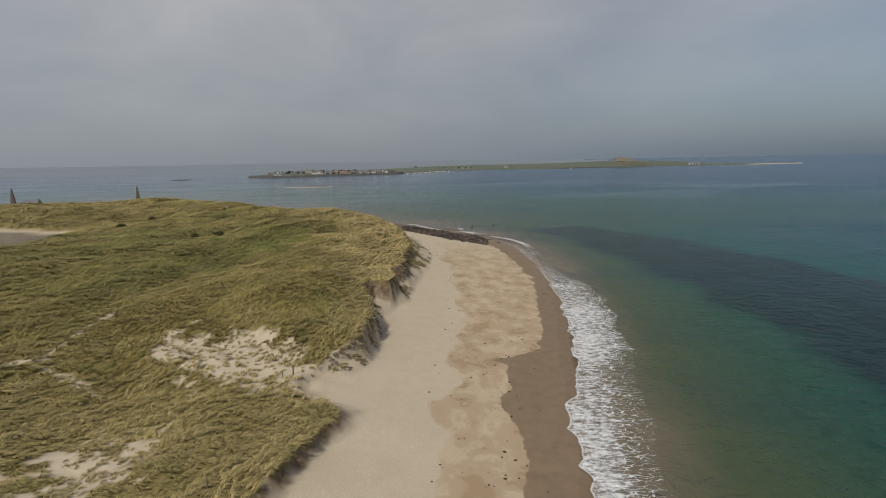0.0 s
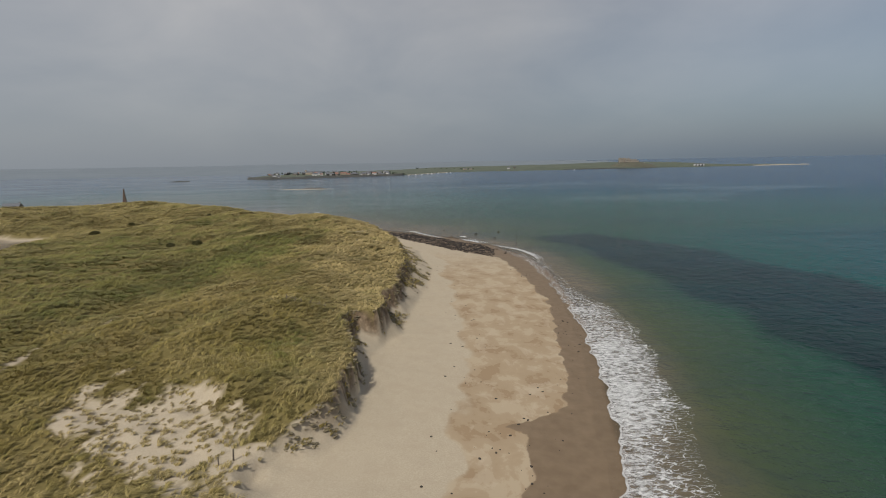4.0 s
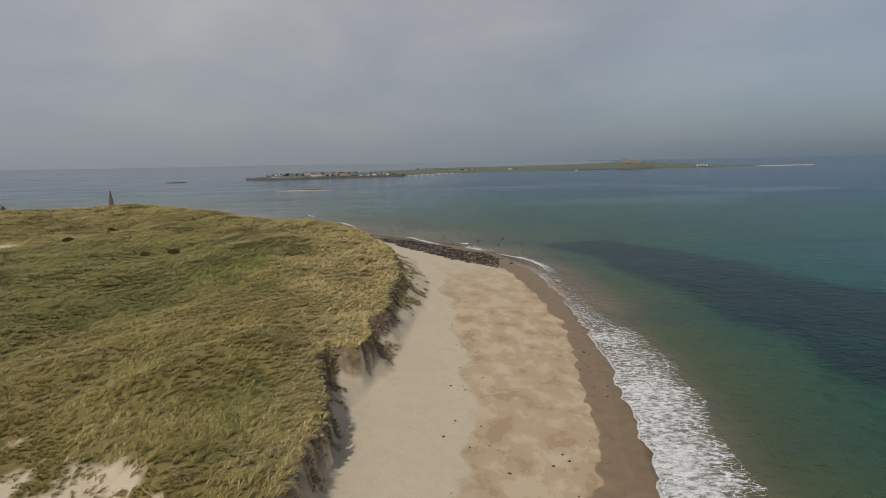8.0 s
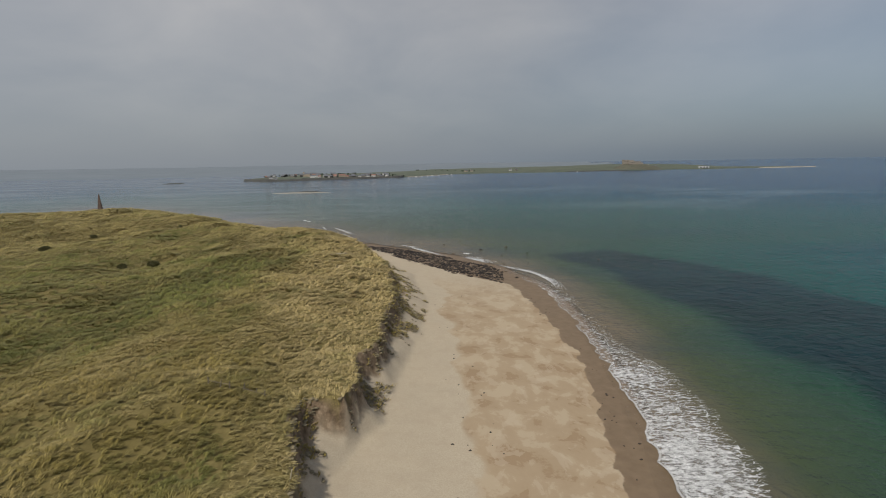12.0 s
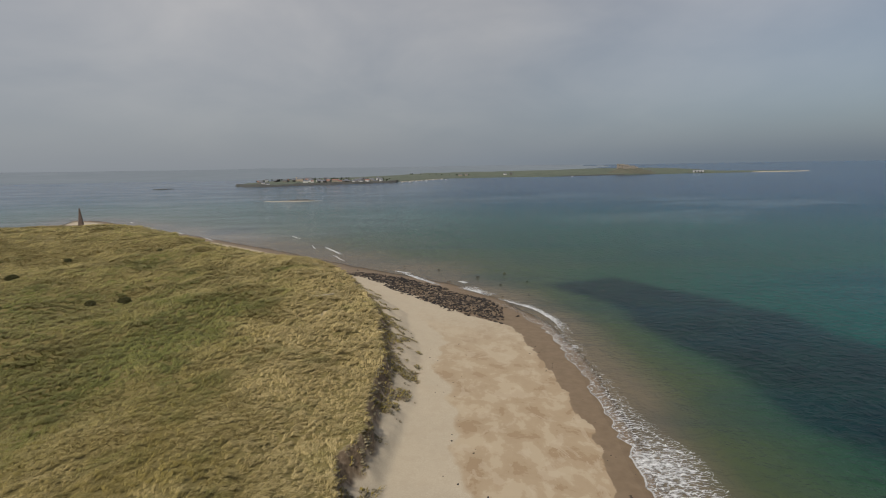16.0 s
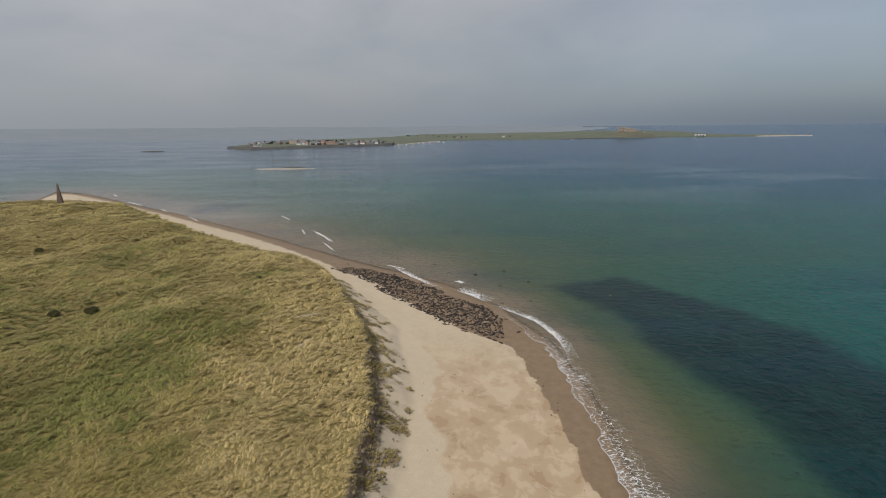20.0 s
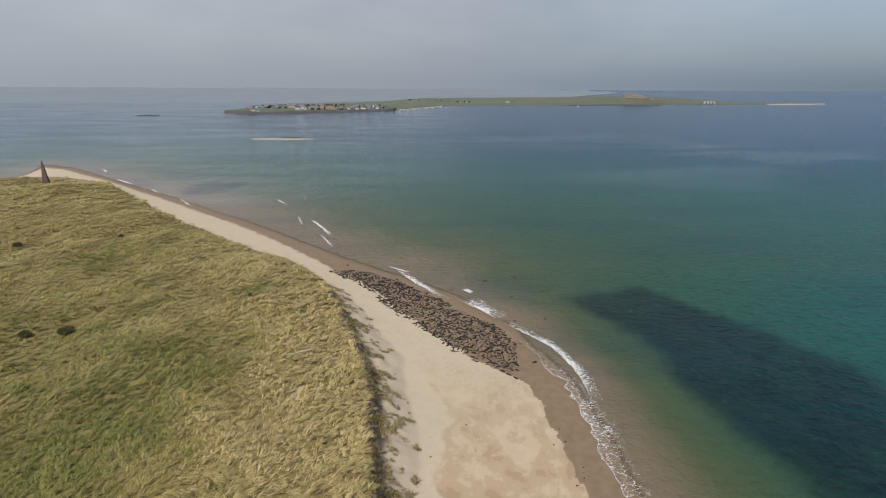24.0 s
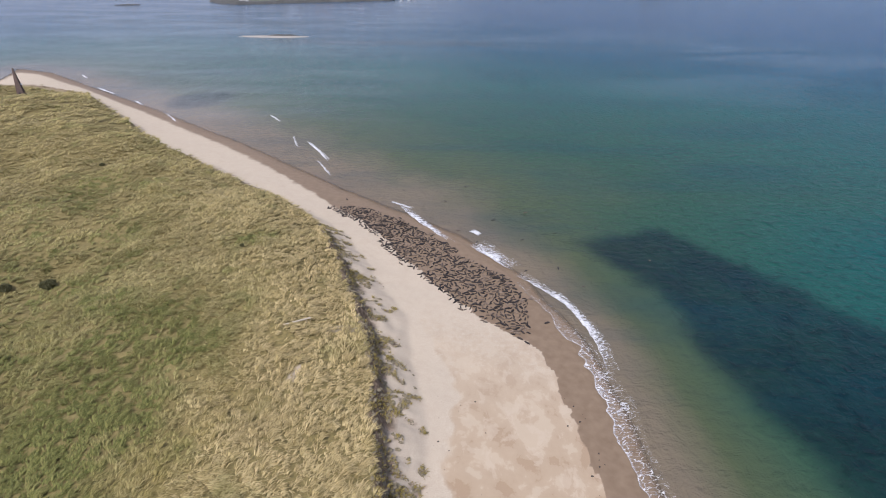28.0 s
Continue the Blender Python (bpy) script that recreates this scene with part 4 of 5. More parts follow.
def driftwood(x, y, size, turn):
    """A weathered stump on the sand: root plate, trunk and broken branches."""
    ob = new("driftwood_stump")
    ob.matrix_world = pose(x, y, ground_z(x, y), 0, 0, turn)
    bm = bmesh.new()
    stick(bm, (-0.9 * size, 0, 0.22), (0.5 * size, 0.1, 0.35), 0.22, 0.3, 8)
    part("trunk", bm, M_WOOD, ob)
    rr = random.Random(int(size * 100))
    for k in range(6):
        a = k * 1.05 + rr.uniform(-0.2, 0.2)
        bm = bmesh.new()
        stick(bm, (0.5 * size, 0.1, 0.35), (0.5 * size + rr.uniform(0.1, 0.7) * size, 0.1 + math.cos(a) * 0.7 * size, max(0.05, 0.4 + math.sin(a) * 0.6 * size)), 0.12, 0.03)
        part("root", bm, M_WOOD, ob)
    return tagged(ob, "bleached driftwood stump with broken roots on sand", "driftwood")


driftwood(-19.6, 70.6, 1.1, 30)


def post(x, y, tall, lean, thick, label):
    ob = new("wooden_post")
    ob.matrix_world = pose(x, y, ground_z(x, y) - 0.25, lean, lean * 0.6, 15)
    bm = bmesh.new()
    bmesh.ops.create_cone(bm, cap_ends=True, segments=8, radius1=thick, radius2=thick * 0.85, depth=tall + 0.25, matrix=Matrix.Translation((0, 0, (tall + 0.25) / 2)))
    part("shaft", bm, M_WOOD, ob)
    bm = bmesh.new()
    bmesh.ops.create_cone(bm, cap_ends=True, segments=8, radius1=thick * 0.85, radius2=thick * 0.45, depth=0.08, matrix=Matrix.Translation((0, 0, tall + 0.29)))
    part("worn_top", bm, M_WOOD, ob)
    return tagged(ob, label, "post", "old fence posts")


post(-28.9, 94.0, 1.9, 6, 0.13, "weathered wooden post standing in blown sand")
post(-30.5, 93.0, 1.1, -4, 0.10, "short weathered post standing in blown sand")
for px, py, h in ((-28.0, 71.5, 1.0), (-27.3, 62.5, 0.9), (-29.2, 58.0, 1.0)):
    post(px, py, h + 0.5, 3, 0.08, "thin weathered fence post in dune grass")


def shrub(x, y, r, tall, seed):
    """A low dark bush: short stems under a crown of many small leaves."""
    ob = new("dune_shrub")
    ob.matrix_world = pose(x, y, ground_z(x, y) + 0.15)
    rr = np.random.default_rng(seed)
    for k in range(4):
        a = k * 1.57 + 0.4
        bm = bmesh.new()
        stick(bm, (0, 0, -0.1), (math.cos(a) * r * 0.5, math.sin(a) * r * 0.5, tall * 0.6), 0.10, 0.04)
        part("stem", bm, M_WOOD, ob)
    n = int(1300 * r)
    p = rr.normal(0, 1, (n, 3))
    p /= np.linalg.norm(p, axis=1)[:, None]
    p *= (rr.uniform(0.35, 1, n) ** 0.4)[:, None] * (0.75 + 0.5 * vnoise(p[:, 0] * 2 + 9, p[:, 1] * 2 + p[:, 2], seed))[:, None]
    p = p * [r, r * 0.85, tall] * [1, 1, 0.62] + [0, 0, tall * 0.45]
    p[:, 2] = np.maximum(p[:, 2], 0.05)
    t = rr.normal(0, 0.15, (n, 4, 3))
    leaf = sheet("crown", (p[:, None] + t).reshape(-1, 3), np.arange(n * 4).reshape(-1, 4), M_SHRUB, (), False)
    leaf.parent = ob
    return tagged(ob, "low dark green bush among pale dune grass", "shrub", "bushes on the dunes")


for x, y, r, tall, seed in ((-137.5, 288, 2.4, 2.0, 1), (-124.5, 289, 2.8, 2.2, 2), (-210, 340, 3.3, 2.5, 3), (-216, 388, 2.4, 1.8, 4), (-66, 299, 0.8, 0.6, 5), (-160, 384, 1.4, 1.1, 6)):
    shrub(x, y, r * 0.8, tall, seed)

# ---- the two stone beacons and the hut ----


def beacon(x, y, tall, half, turn, label):
    """A tall tapered stone obelisk on a stepped foot, with a lamp on its flank."""
    ob = new("stone_obelisk")
    ob.matrix_world = pose(x, y, ground_z(x, y) - 0.3, 0, 0, turn)
    bm = bmesh.new()
    box(bm, (half * 2.7, half * 2.7, 0.9), (0, 0, 0.45), 0.06)
    part("foot", bm, M_TOWER, ob)
    bm = bmesh.new()
    rings = 22
    rr = random.Random(7)
    last = None
    for k in range(rings + 1):
        s = k / rings
        w = half * (1 - s) + 0.42 * s
        ring = [bm.verts.new((cx * w * (1 + rr.uniform(-0.012, 0.012)), cy * w * (1 + rr.uniform(-0.012, 0.012)), 0.9 + (tall - 1.6) * s)) for cx, cy in ((-1, -1), (1, -1), (1, 1), (-1, 1))]
        if last:
            for i in range(4):
                bm.faces.new((last[i], last[(i + 1) % 4], ring[(i + 1) % 4], ring[i]))
        last = ring
    bm.faces.new(last)
    part("shaft", bm, M_TOWER, ob)
    bm = bmesh.new()
    bmesh.ops.create_cone(bm, cap_ends=True, segments=4, radius1=0.60, radius2=0.05, depth=0.9, matrix=Matrix.Translation((0, 0, tall - 0.25)) @ Matrix.Rotation(math.pi / 4, 4, "Z"))
    part("cap", bm, M_TOWER, ob)
    bm = bmesh.new()
    box(bm, (1.0, 0.12, 1.9), (0, -half * 1.01 - 0.0, 1.9), 0.03)
    part("door", bm, M_DARK, ob, "dark wooden door")
    bm = bmesh.new()
    box(bm, (1.1, 0.8, 1.2), (half * 0.62 + 0.35, 0, tall * 0.42), 0.05)
    box_ob = part("light_box", bm, M_WHITE, ob, "white painted light box")
    bm = bmesh.new()
    box(bm, (0.5, 0.06, 0.5), (half * 0.62 + 0.35, -0.43, tall * 0.42), 0.0)
    part("lens", bm, M_DARK, box_ob)
    return tagged(ob, label, "obelisk", "stone beacons")


beacon(-328, 566.7, 20.6, 2.3, 18, "tall tapered brown stone obelisk standing on the dune")
beacon(-443, 542, 21.6, 2.4, 18, "tall tapered brown stone obelisk beside a hut")


def gabled(name, x, y, z, long, deep, eave, pitch, turn, wall, roof, label, category, group="", chimneys=1, windows=3, door=True):
    """A plain gabled house: walls, roof slopes, chimneys, windows with panes and sills, and a door."""
    ob = new(name)
    ob.matrix_world = pose(x, y, z, 0, 0, turn)
    top = eave + deep * 0.5 * pitch
    bm = bmesh.new()
    sec = [(-deep / 2, -0.6), (deep / 2, -0.6), (deep / 2, eave), (0, top), (-deep / 2, eave)]
    ends = [[bm.verts.new((sx, py, pz)) for py, pz in sec] for sx in (-long / 2, long / 2)]
    bm.faces.new(ends[0][::-1]); bm.faces.new(ends[1])
    for i in range(5):
        j = (i + 1) % 5
        bm.faces.new((ends[0][i], ends[0][j], ends[1][j], ends[1][i]))
    part("wall", bm, wall, ob)
    slope = math.atan(pitch)
    run = deep * 0.5 / math.cos(slope) + 0.35
    for side in (-1, 1):
        bm = bmesh.new()
        m = Matrix.Translation((0, side * (deep / 4 + 0.1), (eave + top) / 2 + 0.08)) @ Matrix.Rotation(-side * slope, 4, "X") @ Matrix.Diagonal((long + 0.5, run, 0.2, 1))
        bmesh.ops.create_cube(bm, size=1.0, matrix=m)
        part("roof_slope", bm, roof, ob)
    for k in range(chimneys):
        bm = bmesh.new()
        cx = (-1 if k else 1) * (long / 2 - 0.6)
        box(bm, (0.9, 0.7, 1.6), (cx, 0, top + 0.5), 0.05)
        stack = part("chimney", bm, wall, ob)
        bm = bmesh.new()
        bmesh.ops.create_cone(bm, cap_ends=True, segments=6, radius1=0.16, radius2=0.13, depth=0.45, matrix=Matrix.Translation((cx, 0, top + 1.5)))
        part("pot", bm, M_PANTILE, stack)
    for k in range(windows):
        wx = (k + 0.5) / windows * long - long / 2
        if door and k == windows // 2:
            bm = bmesh.new()
            box(bm, (1.1, 0.14, 2.1), (wx, -deep / 2 - 0.02, 1.0))
            part("door", bm, M_DARK, ob)
            continue
        bm = bmesh.new()
        box(bm, (1.2, 0.12, 1.4), (wx, -deep / 2 - 0.02, eave * 0.55))
        win = part("window", bm, M_DARK, ob)
        bm = bmesh.new()
        box(bm, (1.4, 0.25, 0.12), (wx, -deep / 2 - 0.08, eave * 0.55 - 0.78))
        part("sill", bm, wall, win)
    return tagged(ob, label, category, group)


hz = ground_z(-428, 548)
gabled("stone_hut", -429, 548, hz, 15, 7.5, 3.2, 0.75, 12, M_CASTLE, M_SLATE, "low rubble-stone hut with a dark roof beside an obelisk", "hut")

# ---- sandbank islets ----


def mound(name, x, y, rx, ry, tall, turn, material, label, category, seed, kind="structure", sharp=1.0):
    n, rings = 48, 10
    verts, faces = [], []
    for r in range(rings + 1):
        for k in range(n):
            a = k / n * 2 * math.pi
            s = r / rings
            wob = 1 + 0.28 * noise.noise(Vector((math.cos(a) * 1.6, math.sin(a) * 1.6, seed)))
            h = tall * (1 - s ** 2) ** sharp * (1 + 0.4 * noise.noise(Vector((math.cos(a) * s * 3, math.sin(a) * s * 3, seed + 5)))) - 0.35 * s
            verts.append((math.cos(a) * rx * s * wob, math.sin(a) * ry * s * wob, h))
    for r in range(rings):
        for k in range(n):
            faces.append((r * n + k, r * n + n + k, r * n + n + (k + 1) % n, r * n + (k + 1) % n))
    ob = sheet(name, verts, faces, material)
    ob.matrix_world = pose(x, y, 0, 0, 0, turn)
    return tagged(ob, label, category, kind=kind)


mound("sandbank", -250, 984, 60, 14, 1.2, 0, M_BAR, "pale sandbank islet in the shallow sea", "sandbank", 3.0)
mound("rock_ledge", -240, 990, 24, 6, 2.6, 4, M_ROCK, "low weedy rock ledge on a sandbank", "rock", 4.0, sharp=0.5)
mound("rock_ledge", -789, 1606, 32, 7, 2.2, 20, M_ROCK, "low dark rock ledge out in the sea", "rock", 6.0, sharp=0.5)

# ---- the inhabited island across the water ----
FRONT = [(-652, 1789), (-600, 1715), (-542, 1682), (-456, 1716), (-373, 1785), (-276, 1827), (-160, 1908), (-74, 2074), (52, 2331), (285, 2362), (511, 2350), (721, 2418), (1052, 2520), (1213, 2542), (1557, 2556), (1790, 2618)]
fx, fy = np.array(FRONT, float).T
along = np.r_[0, np.cumsum(np.hypot(np.diff(fx), np.diff(fy)))]
HILL_S = [0, 60, 200, 420, 700, 1000, 1300, 1700, 1900, 2150, 2330, 2480, 2800, along[-1]]
HILL_Z = [2, 6, 13, 15, 14, 15, 19, 22, 25, 27, 22, 8, 4.5, 2.0]
DEPTH = [60, 180, 450, 650, 800, 900, 900, 900, 850, 700, 520, 320, 150, 40]
su = np.linspace(0, along[-1], 260)
sv = np.array([0, 0.012, 0.03, 0.07, 0.13, 0.2, 0.3, 0.42, 0.55, 0.7, 0.85, 1.0])
U, V = np.meshgrid(su, sv)
ix = np.interp(U, along, fx) + 10 * fbm(U, V * 30, 90, 111) - V * np.interp(U, HILL_S, DEPTH) * 0.18
iy = np.interp(U, along, fy) + 8 * fbm(U, V * 30, 60, 112) + V * np.interp(U, HILL_S, DEPTH)
prof = np.interp(V, [0, 0.012, 0.03, 0.13, 0.3, 0.5, 0.8, 1], [-0.3, 0.12, 0.2, 0.45, 0.8, 1.0, 0.8, -0.05])
iz = prof * np.interp(U, HILL_S, HILL_Z) * (1 + 0.12 * fbm(U, V * 300, 120, 113)) - 0.3
island = sheet("island", np.stack([ix, iy, iz], -1).reshape(-1, 3), grid_faces(len(su), len(sv)), M_FIELD)
tagged(island, "low green pasture island across the sound", "island", kind="structure")


def island_z(x, y):
    k = int(np.argmin((ix - x) ** 2 + (iy - y) ** 2))
    return float(iz.ravel()[k])


def shore_band(name, s0, s1, out, up, back, material, label):
    s = np.linspace(s0, s1, int((s1 - s0) / 7))
    bx, by = np.interp(s, along, fx), np.interp(s, along, fy)
    jag = fbm(s, s * 0, 22, 121)
    rows = []
    for off, z in ((-out, -0.4), (-out * 0.4, up * 0.55), (2, up), (back, up * 0.7), (back + 6, -0.5)):
        rows.append(np.stack([bx + 2 * jag, by + off + 5 * jag, z * (1 + 0.45 * fbm(s, s * 0 + off, 13, 122))], -1))
    ob = sheet(name, np.concatenate(rows), grid_faces(len(s), 5), material)
    return tagged(ob, label, "shore", kind="structure")


shore_band("rocky_shore", 12, 640, 14, 6.0, 95, M_ROCK, "dark rocky shore below the village")
shore_band("rocky_shore", 1560, 1880, 9, 3.6, 16, M_ROCK, "dark rocky shore below the castle crag")
shore_band("shingle_spit", float(np.interp(1475, fx, along)), along[-1] - 4, 5, 3.2, 26, M_FARSAND, "pale shingle spit running out to sea")
shore_band("harbour_beach", 660, 1000, 8, 1.2, 16, M_FARSAND, "pale harbour beach beside the village")

hr = random.Random(131)
HOUSES = [(-440, 1835, 16, 8, M_WHITE, M_SLATE), (-425, 1850, 14, 8, M_WHITE, M_SLATE), (-372, 1865, 20, 9, M_CASTLE, M_PANTILE), (-350, 1880, 22, 9, M_RUBBLE, M_PANTILE), (-330, 1868, 16, 8, M_RUBBLE, M_PANTILE),
          (-262, 1885, 13, 8, M_WHITE, M_SLATE), (-243, 1890, 15, 8, M_WHITE, M_PANTILE), (-543, 1722, 12, 7, M_WHITE, M_SLATE), (-527, 1716, 10, 7, M_WHITE, M_SLATE)]
for k in range(52):
    hx = hr.uniform(-585, -200)
    HOUSES.append((hx, 1830 + hr.uniform(0, 120) + max(0, (hx + 400)) * 0.3 - max(0, (-hx - 480)) * 0.6, hr.uniform(9, 16), hr.uniform(7, 9), hr.choice([M_WHITE, M_CASTLE, M_CASTLE, M_CASTLE, M_ROCK, M_ROCK]), hr.choice([M_SLATE, M_SLATE, M_SLATE, M_SLATE, M_SLATE, M_SLATE, M_SLATE, M_PANTILE])))
HOUSES += [(302, 2480, 13, 8, M_WHITE, M_SLATE), (330, 2490, 10, 8, M_CASTLE, M_SLATE), (98, 2450, 14, 8, M_RUBBLE, M_SLATE), (125, 2462, 12, 8, M_RUBBLE, M_SLATE), (1010, 2600, 10, 8, M_CASTLE, M_SLATE)]
for hx, hy, long, deep, wall, roof in HOUSES:
    kind = ("whitewashed" if wall is M_WHITE else "stone") + " village house with a " + ("red tiled" if roof is M_PANTILE else "grey slate") + " roof"
    gabled("house", hx, hy, island_z(hx, hy) - 0.3, long, deep, hr.uniform(4.2, 6.2), 0.85, hr.uniform(-25, 25), wall, roof, kind, "house", "village houses", chimneys=hr.choice([1, 2]))

# church tower among the houses
church = gabled("church", -470, 1880, island_z(-470, 1880), 26, 10, 7, 0.9, -10, M_RUBBLE, M_SLATE, "stone church with a small bell tower", "church", windows=5)
bm = bmesh.new()
box(bm, (4.5, 4.5, 15), (-12, 0, 7.5), 0.1)
part("bell_tower", bm, M_RUBBLE, church)

# the lifeboat shed: a white front with three dark doorways
shed = new("boat_shed")
shed.matrix_world = pose(1220, 2558, island_z(1220, 2558) - 0.3, 0, 0, -8)
bm = bmesh.new()
box(bm, (46, 12, 9.5), (0, 0, 4.4), 0.1)
part("wall", bm, M_WHITE, shed)
bm = bmesh.new()
box(bm, (47, 13, 1.0), (0, 0, 9.6), 0.1)
part("roof", bm, M_SLATE, shed)
# near-black panels on the wall paint the shade inside the doorways
for k in (-14, 0, 13):
    bm = bmesh.new()
    box(bm, (6, 0.4, 6.5), (k, -6.1, 3.2))
    part("doorway", bm, M_DARK, shed, "dark panel painted as a shaded open doorway")
tagged(shed, "white shed with three dark doorways on the shore", "shed")


def castle(x, y):
    mound("crag", x + 16, y, 120, 48, 30, 0, M_CRAG, "steep brown rock crag under a small castle", "crag", 9.0, sharp=0.95)
    ob = new("castle")
    ob.matrix_world = pose(x - 6, y, 40, 0, 0, 6) @ Matrix.Diagonal((1.3, 1.1, 0.92, 1))
    for name, size, at in (("lower_battery", (46, 20, 14), (14, -4, -8)), ("keep", (24, 16, 20), (-12, 0, -3)), ("upper_range", (18, 12, 14), (9, 2, -3)), ("west_turret", (6, 6, 24), (-24, -2, -4)), ("gatehouse", (10, 10, 14), (42, -6, -14))):
        bm = bmesh.new()
        box(bm, size, at, 0.4)
        body = part(name, bm, M_KEEP, ob)
        for k in range(int(size[0] / 5)):
            bm = bmesh.new()
            box(bm, (2.4, size[1] + 0.4, 1.2), (at[0] - size[0] / 2 + 2.5 + k * 5, at[1], at[2] + size[2] / 2 + 0.5))
            part("merlon", bm, M_KEEP, body)
    for cx in (-19, -7, 11):
        bm = bmesh.new()
        box(bm, (1.6, 1.6, 5), (cx, 1, 7), 0.1)
        part("chimney", bm, M_KEEP, ob)
    for k in range(7):
        bm = bmesh.new()
        box(bm, (1.6, 0.4, 2.4), (-21 + k * 5.5, -8.2 if k < 4 else -14.2, 2 if k < 4 else -5))
        part("window", bm, M_DARK, ob)
    return tagged(ob, "small honey-coloured stone castle on a rock crag", "castle")


castle(866, 2530)

mark = new("white_daymark")
mark.matrix_world = pose(985, 2620, island_z(985, 2620) - 0.3)
bm = bmesh.new()
bmesh.ops.create_cone(bm, cap_ends=True, segments=4, radius1=3.6, radius2=0.6, depth=13, matrix=Matrix.Translation((0, 0, 6.5)))
part("pyramid", bm, M_WHITE, mark)
bm = bmesh.new()
bmesh.ops.create_icosphere(bm, subdivisions=1, radius=1.0, matrix=Matrix.Translation((0, 0, 13.6)))
part("finial", bm, M_WHITE, mark)
tagged(mark, "white pyramid daymark on a green rise", "daymark")


def boat(x, y, long, turn):
    ob = new("moored_boat")
    ob.matrix_world = pose(x, y, float(rise(np.array(x), np.array(y))), 0, 0, turn)
    bm = bmesh.new()
    half = []
    for sx, w in ((-0.5, 0.8), (-0.2, 1.0), (0.15, 0.95), (0.4, 0.5), (0.5, 0.04)):
        half.append([bm.verts.new((sx * long, s * w * long * 0.16, z)) for s, z in ((-1, long * 0.14), (-0.6, -0.3), (0.6, -0.3), (1, long * 0.14))])
    for a, b in zip(half[:-1], half[1:]):
        for i in range(3):
            bm.faces.new((a[i], a[i + 1], b[i + 1], b[i]))
        bm.faces.new((a[3], a[0], b[0], b[3]))
    bm.faces.new(half[0])
    part("hull", bm, M_WHITE, ob)
    bm = bmesh.new()
    box(bm, (long * 0.3, long * 0.2, long * 0.2), (-0.05 * long, 0, long * 0.22), 0.1)
    part("cabin", bm, M_WHITE, ob)
    bm = bmesh.new()
    stick(bm, (0.1 * long, 0, long * 0.1), (0.1 * long, 0, long * 0.6), 0.08, 0.05)
    part("mast", bm, M_METAL, ob)
    return tagged(ob, "small white boat moored off the harbour", "boat", "moored boats")


for bx, by, bl, bt in ((-120, 1870, 8, 20), (-98, 1900, 9, -15), (-80, 1960, 8, 10), (-20, 2120, 9, 30), (12, 2180, 8, -25), (30, 2140, 10, 5), (-60, 2010, 8, 40), (-45, 2060, 9, -10), (560, 2290, 9, 12)):
    boat(bx, by, bl, bt)


def far_trees():
    rr = np.random.default_rng(141)
    v, f, total = [], [], 0
    spots = [(rr.uniform(-610, -180), None) for _ in range(110)] + [(rr.uniform(80, 140), 2470) for _ in range(8)] + [(rr.uniform(-150, 100), 2540) for _ in range(7)]
    for tx, ty in spots:
        ty = ty if ty else 1860 + rr.uniform(0, 140) + max(0, tx + 400) * 0.3
        base = island_z(tx, ty)
        tall = rr.uniform(4, 7.5)
        n = 60
        p = rr.normal(0, 1, (n, 3))
        p /= np.linalg.norm(p, axis=1)[:, None]
        p = p * rr.uniform(0.5, 1, (n, 1)) * [tall * 0.5, tall * 0.5, tall * 0.38] + [tx, ty, base + tall * 0.62]
        q = p[:, None] + rr.normal(0, tall * 0.11, (n, 4, 3))
        v.append(q.reshape(-1, 3))
        f.append(np.arange(n * 4).reshape(-1, 4) + total)
        total += n * 4
        trunk = np.array([(tx - 0.3, ty, base - 0.5), (tx + 0.3, ty, base - 0.5), (tx + 0.2, ty, base + tall * 0.6), (tx - 0.2, ty, base + tall * 0.6)])
        v.append(trunk)
        f.append(np.arange(4)[None] + total)
        total += 4
    tagged(sheet("village_trees", np.concatenate(v), np.concatenate(f), M_TREE, (), False), "dark windswept trees among the village houses", "trees", kind="stuff")


far_trees()

# ---- the mainland beyond ----
ls = np.linspace(-4600, 1350, 170)
near_y = np.interp(ls, [-4600, -2500, -1300, -700, 0, 600, 1350], [2000, 2450, 2600, 2550, 3150, 3350, 4200])
rows = []
for off, z in ((-20, -1), (0, 1.5), (250, 4), (700, 12), (1000, 14), (5000, 10)):
    yy = np.minimum(near_y + off, 4840)
    rows.append(np.stack([ls, yy, rise(ls, yy) + z * (1 + 0.6 * fbm(ls, ls * 0 + off, 500, 151)) * np.interp(ls, [-1500, -600, 700, 1350], [1, 0.7, 0.6, 0.05])], -1))
tagged(sheet("backdrop_coast", np.concatenate(rows), grid_faces(len(ls), 6), M_FARLAND), "low mainland coast on the horizon, haze put into its colour", "coast", kind="structure")


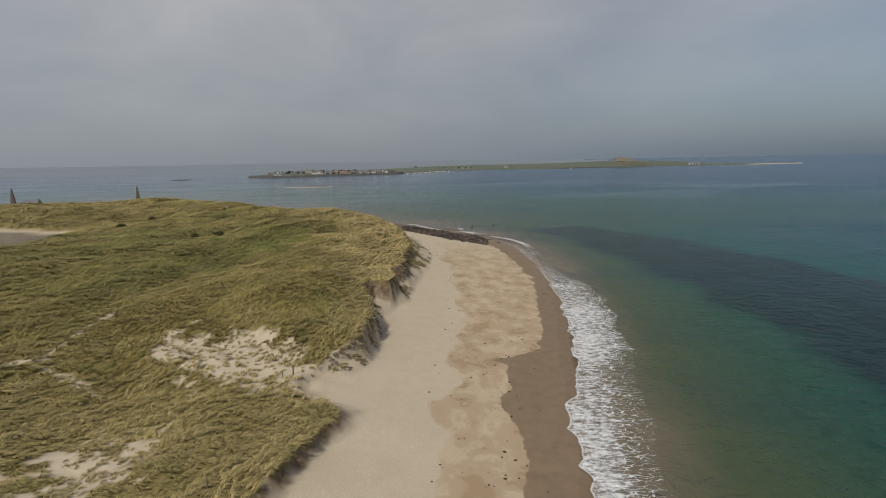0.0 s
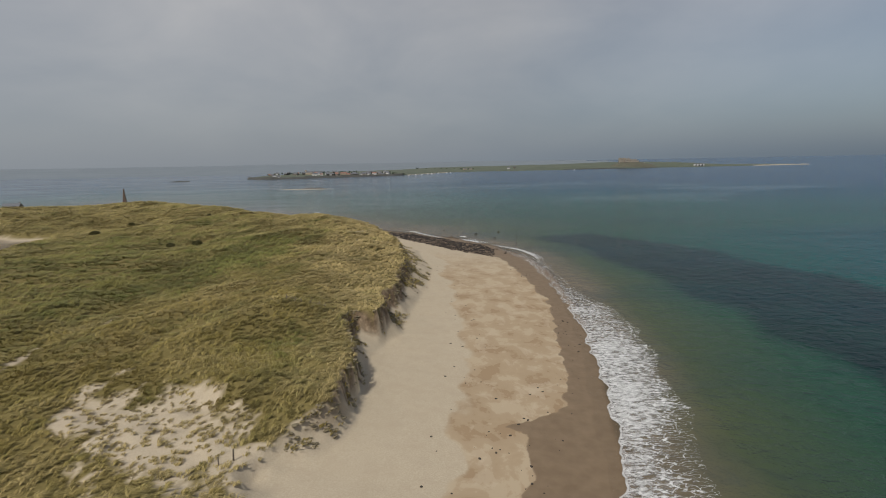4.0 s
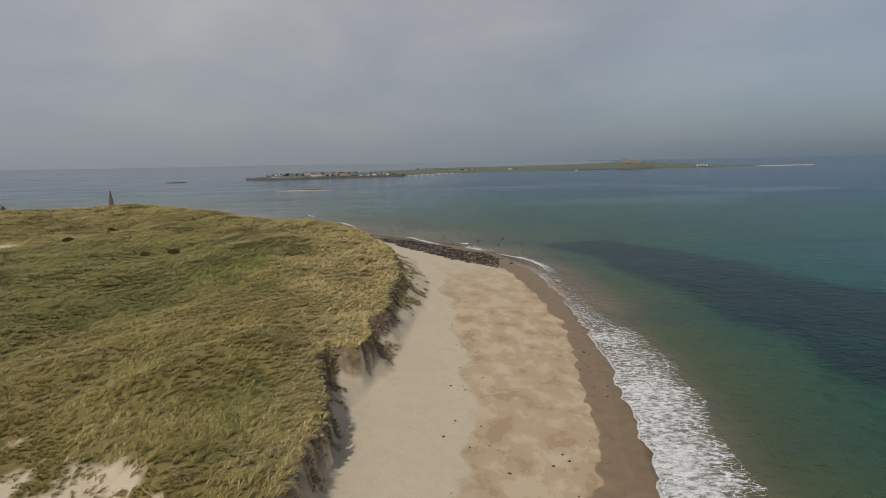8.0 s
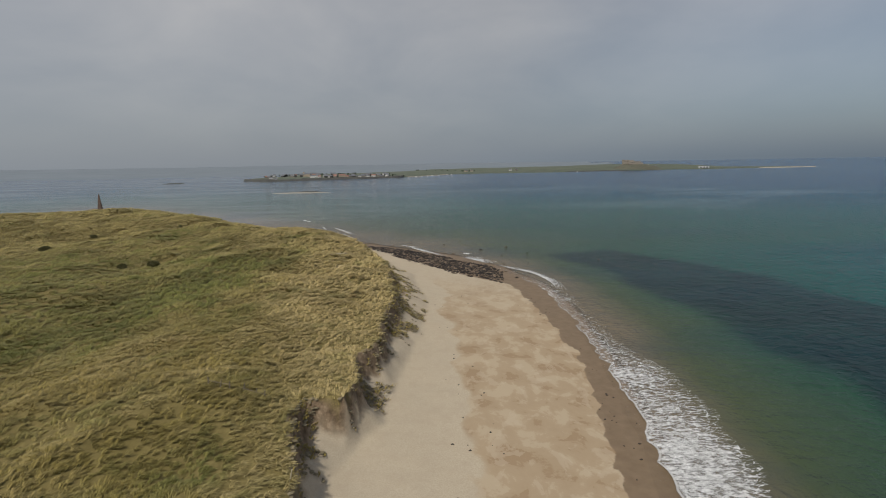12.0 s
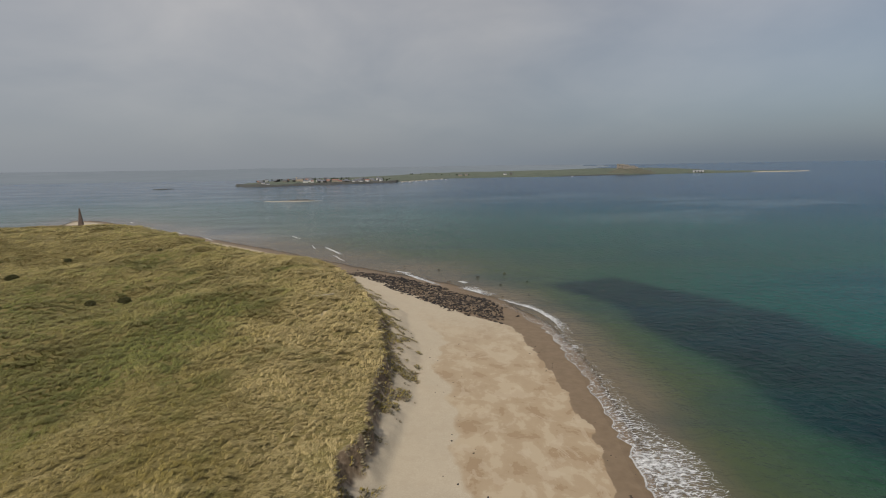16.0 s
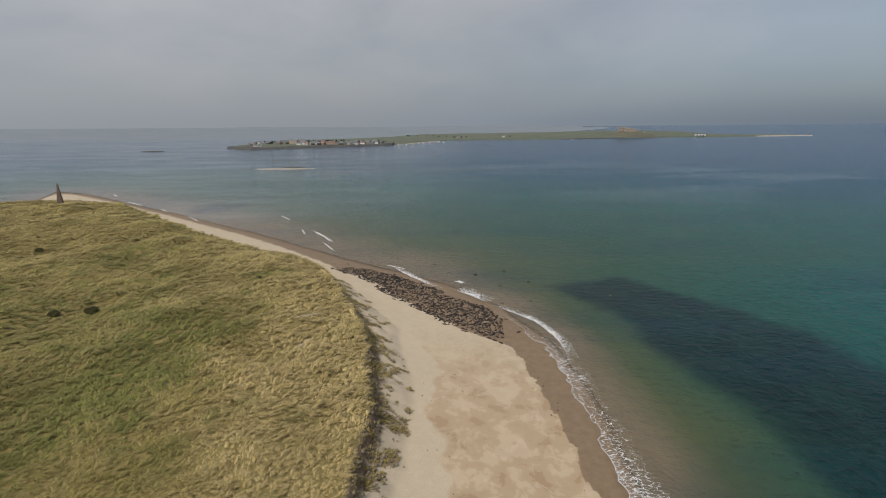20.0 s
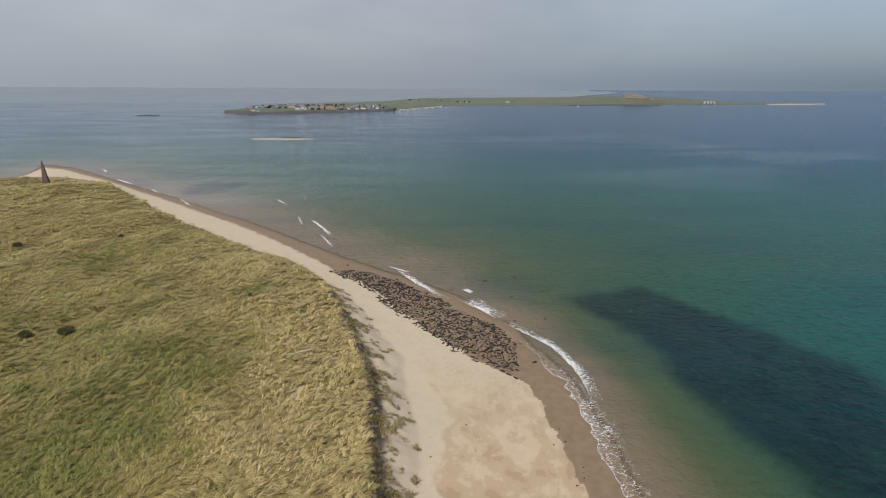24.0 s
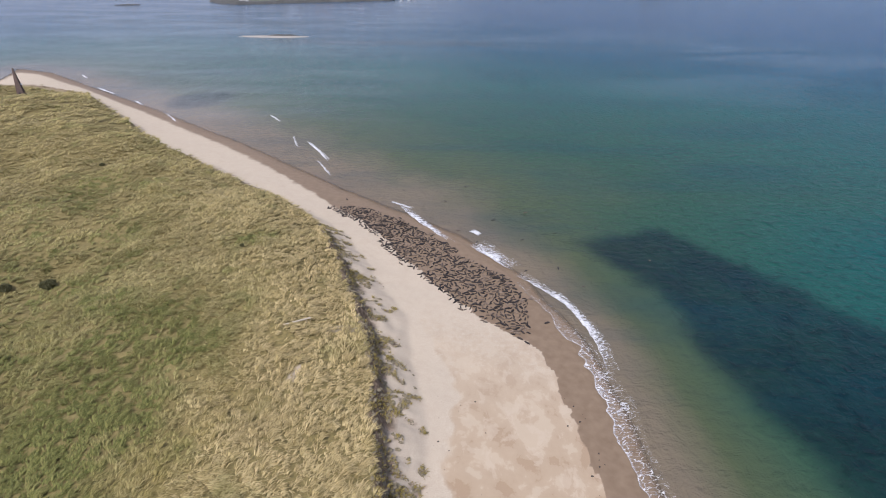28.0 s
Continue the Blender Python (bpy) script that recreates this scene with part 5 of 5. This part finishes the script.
# ---- a fallen beam and a pale stake on the dune ----
beam = new("weathered_beam")
beam.matrix_world = pose(-39, 259.6, ground_z(-39, 259.6) + 0.75, 0, 0, 27)
bm = bmesh.new()
box(bm, (7.0, 0.42, 0.3), (0, 0, 0), 0.04)
part("timber", bm, M_BEAM, beam)
for k in (-2.4, 2.2):
    bm = bmesh.new()
    box(bm, (0.3, 0.3, 1.3), (k, 0.05, -0.6), 0.03)
    part("stub_leg", bm, M_WOOD, beam)
tagged(beam, "long pale weathered beam lying in the dune grass", "beam")

# ---- remains of a fence on the grassy ridge, and a stake at the bank's edge ----
fence = new("broken_fence")
fence.matrix_world = pose(-31.5, 144.6, ground_z(-31.5, 144.6))
fr = random.Random(161)
for k in range(6):
    fxx = -4.5 + k * 1.8 + fr.uniform(-0.3, 0.3)
    fyy = -0.1 * fxx + fr.uniform(-0.15, 0.15)
    base = ground_z(-31.5 + fxx, 144.6 + fyy) - ground_z(-31.5, 144.6)
    bm = bmesh.new()
    stick(bm, (fxx, fyy, base - 0.3), (fxx + fr.uniform(-0.35, 0.35), fyy + fr.uniform(-0.3, 0.3), base + fr.uniform(1.0, 1.5)), 0.09, 0.07, 7)
    part("post", bm, M_WOOD, fence)
for ax, bx in ((-4.6, -1.0), (0.8, 4.4)):
    bm = bmesh.new()
    stick(bm, (ax, -0.1 * ax, ground_z(-31.5 + ax, 144.6 - 0.1 * ax) - ground_z(-31.5, 144.6) + 0.75), (bx, -0.1 * bx, ground_z(-31.5 + bx, 144.6 - 0.1 * bx) - ground_z(-31.5, 144.6) + 0.55), 0.05, 0.05)
    part("rail", bm, M_WOOD, fence)
tagged(fence, "broken remains of a weathered post and rail fence", "fence")

stake = new("pale_stake")
stake.matrix_world = pose(-18.2, 126, ground_z(-18.2, 126) - 0.3, 8, 14, 0)
bm = bmesh.new()
stick(bm, (0, 0, 0), (0, 0, 2.1), 0.09, 0.07, 7)
part("shaft", bm, M_BEAM, stake)
tagged(stake, "thin pale stake leaning at the edge of the bank", "stake")
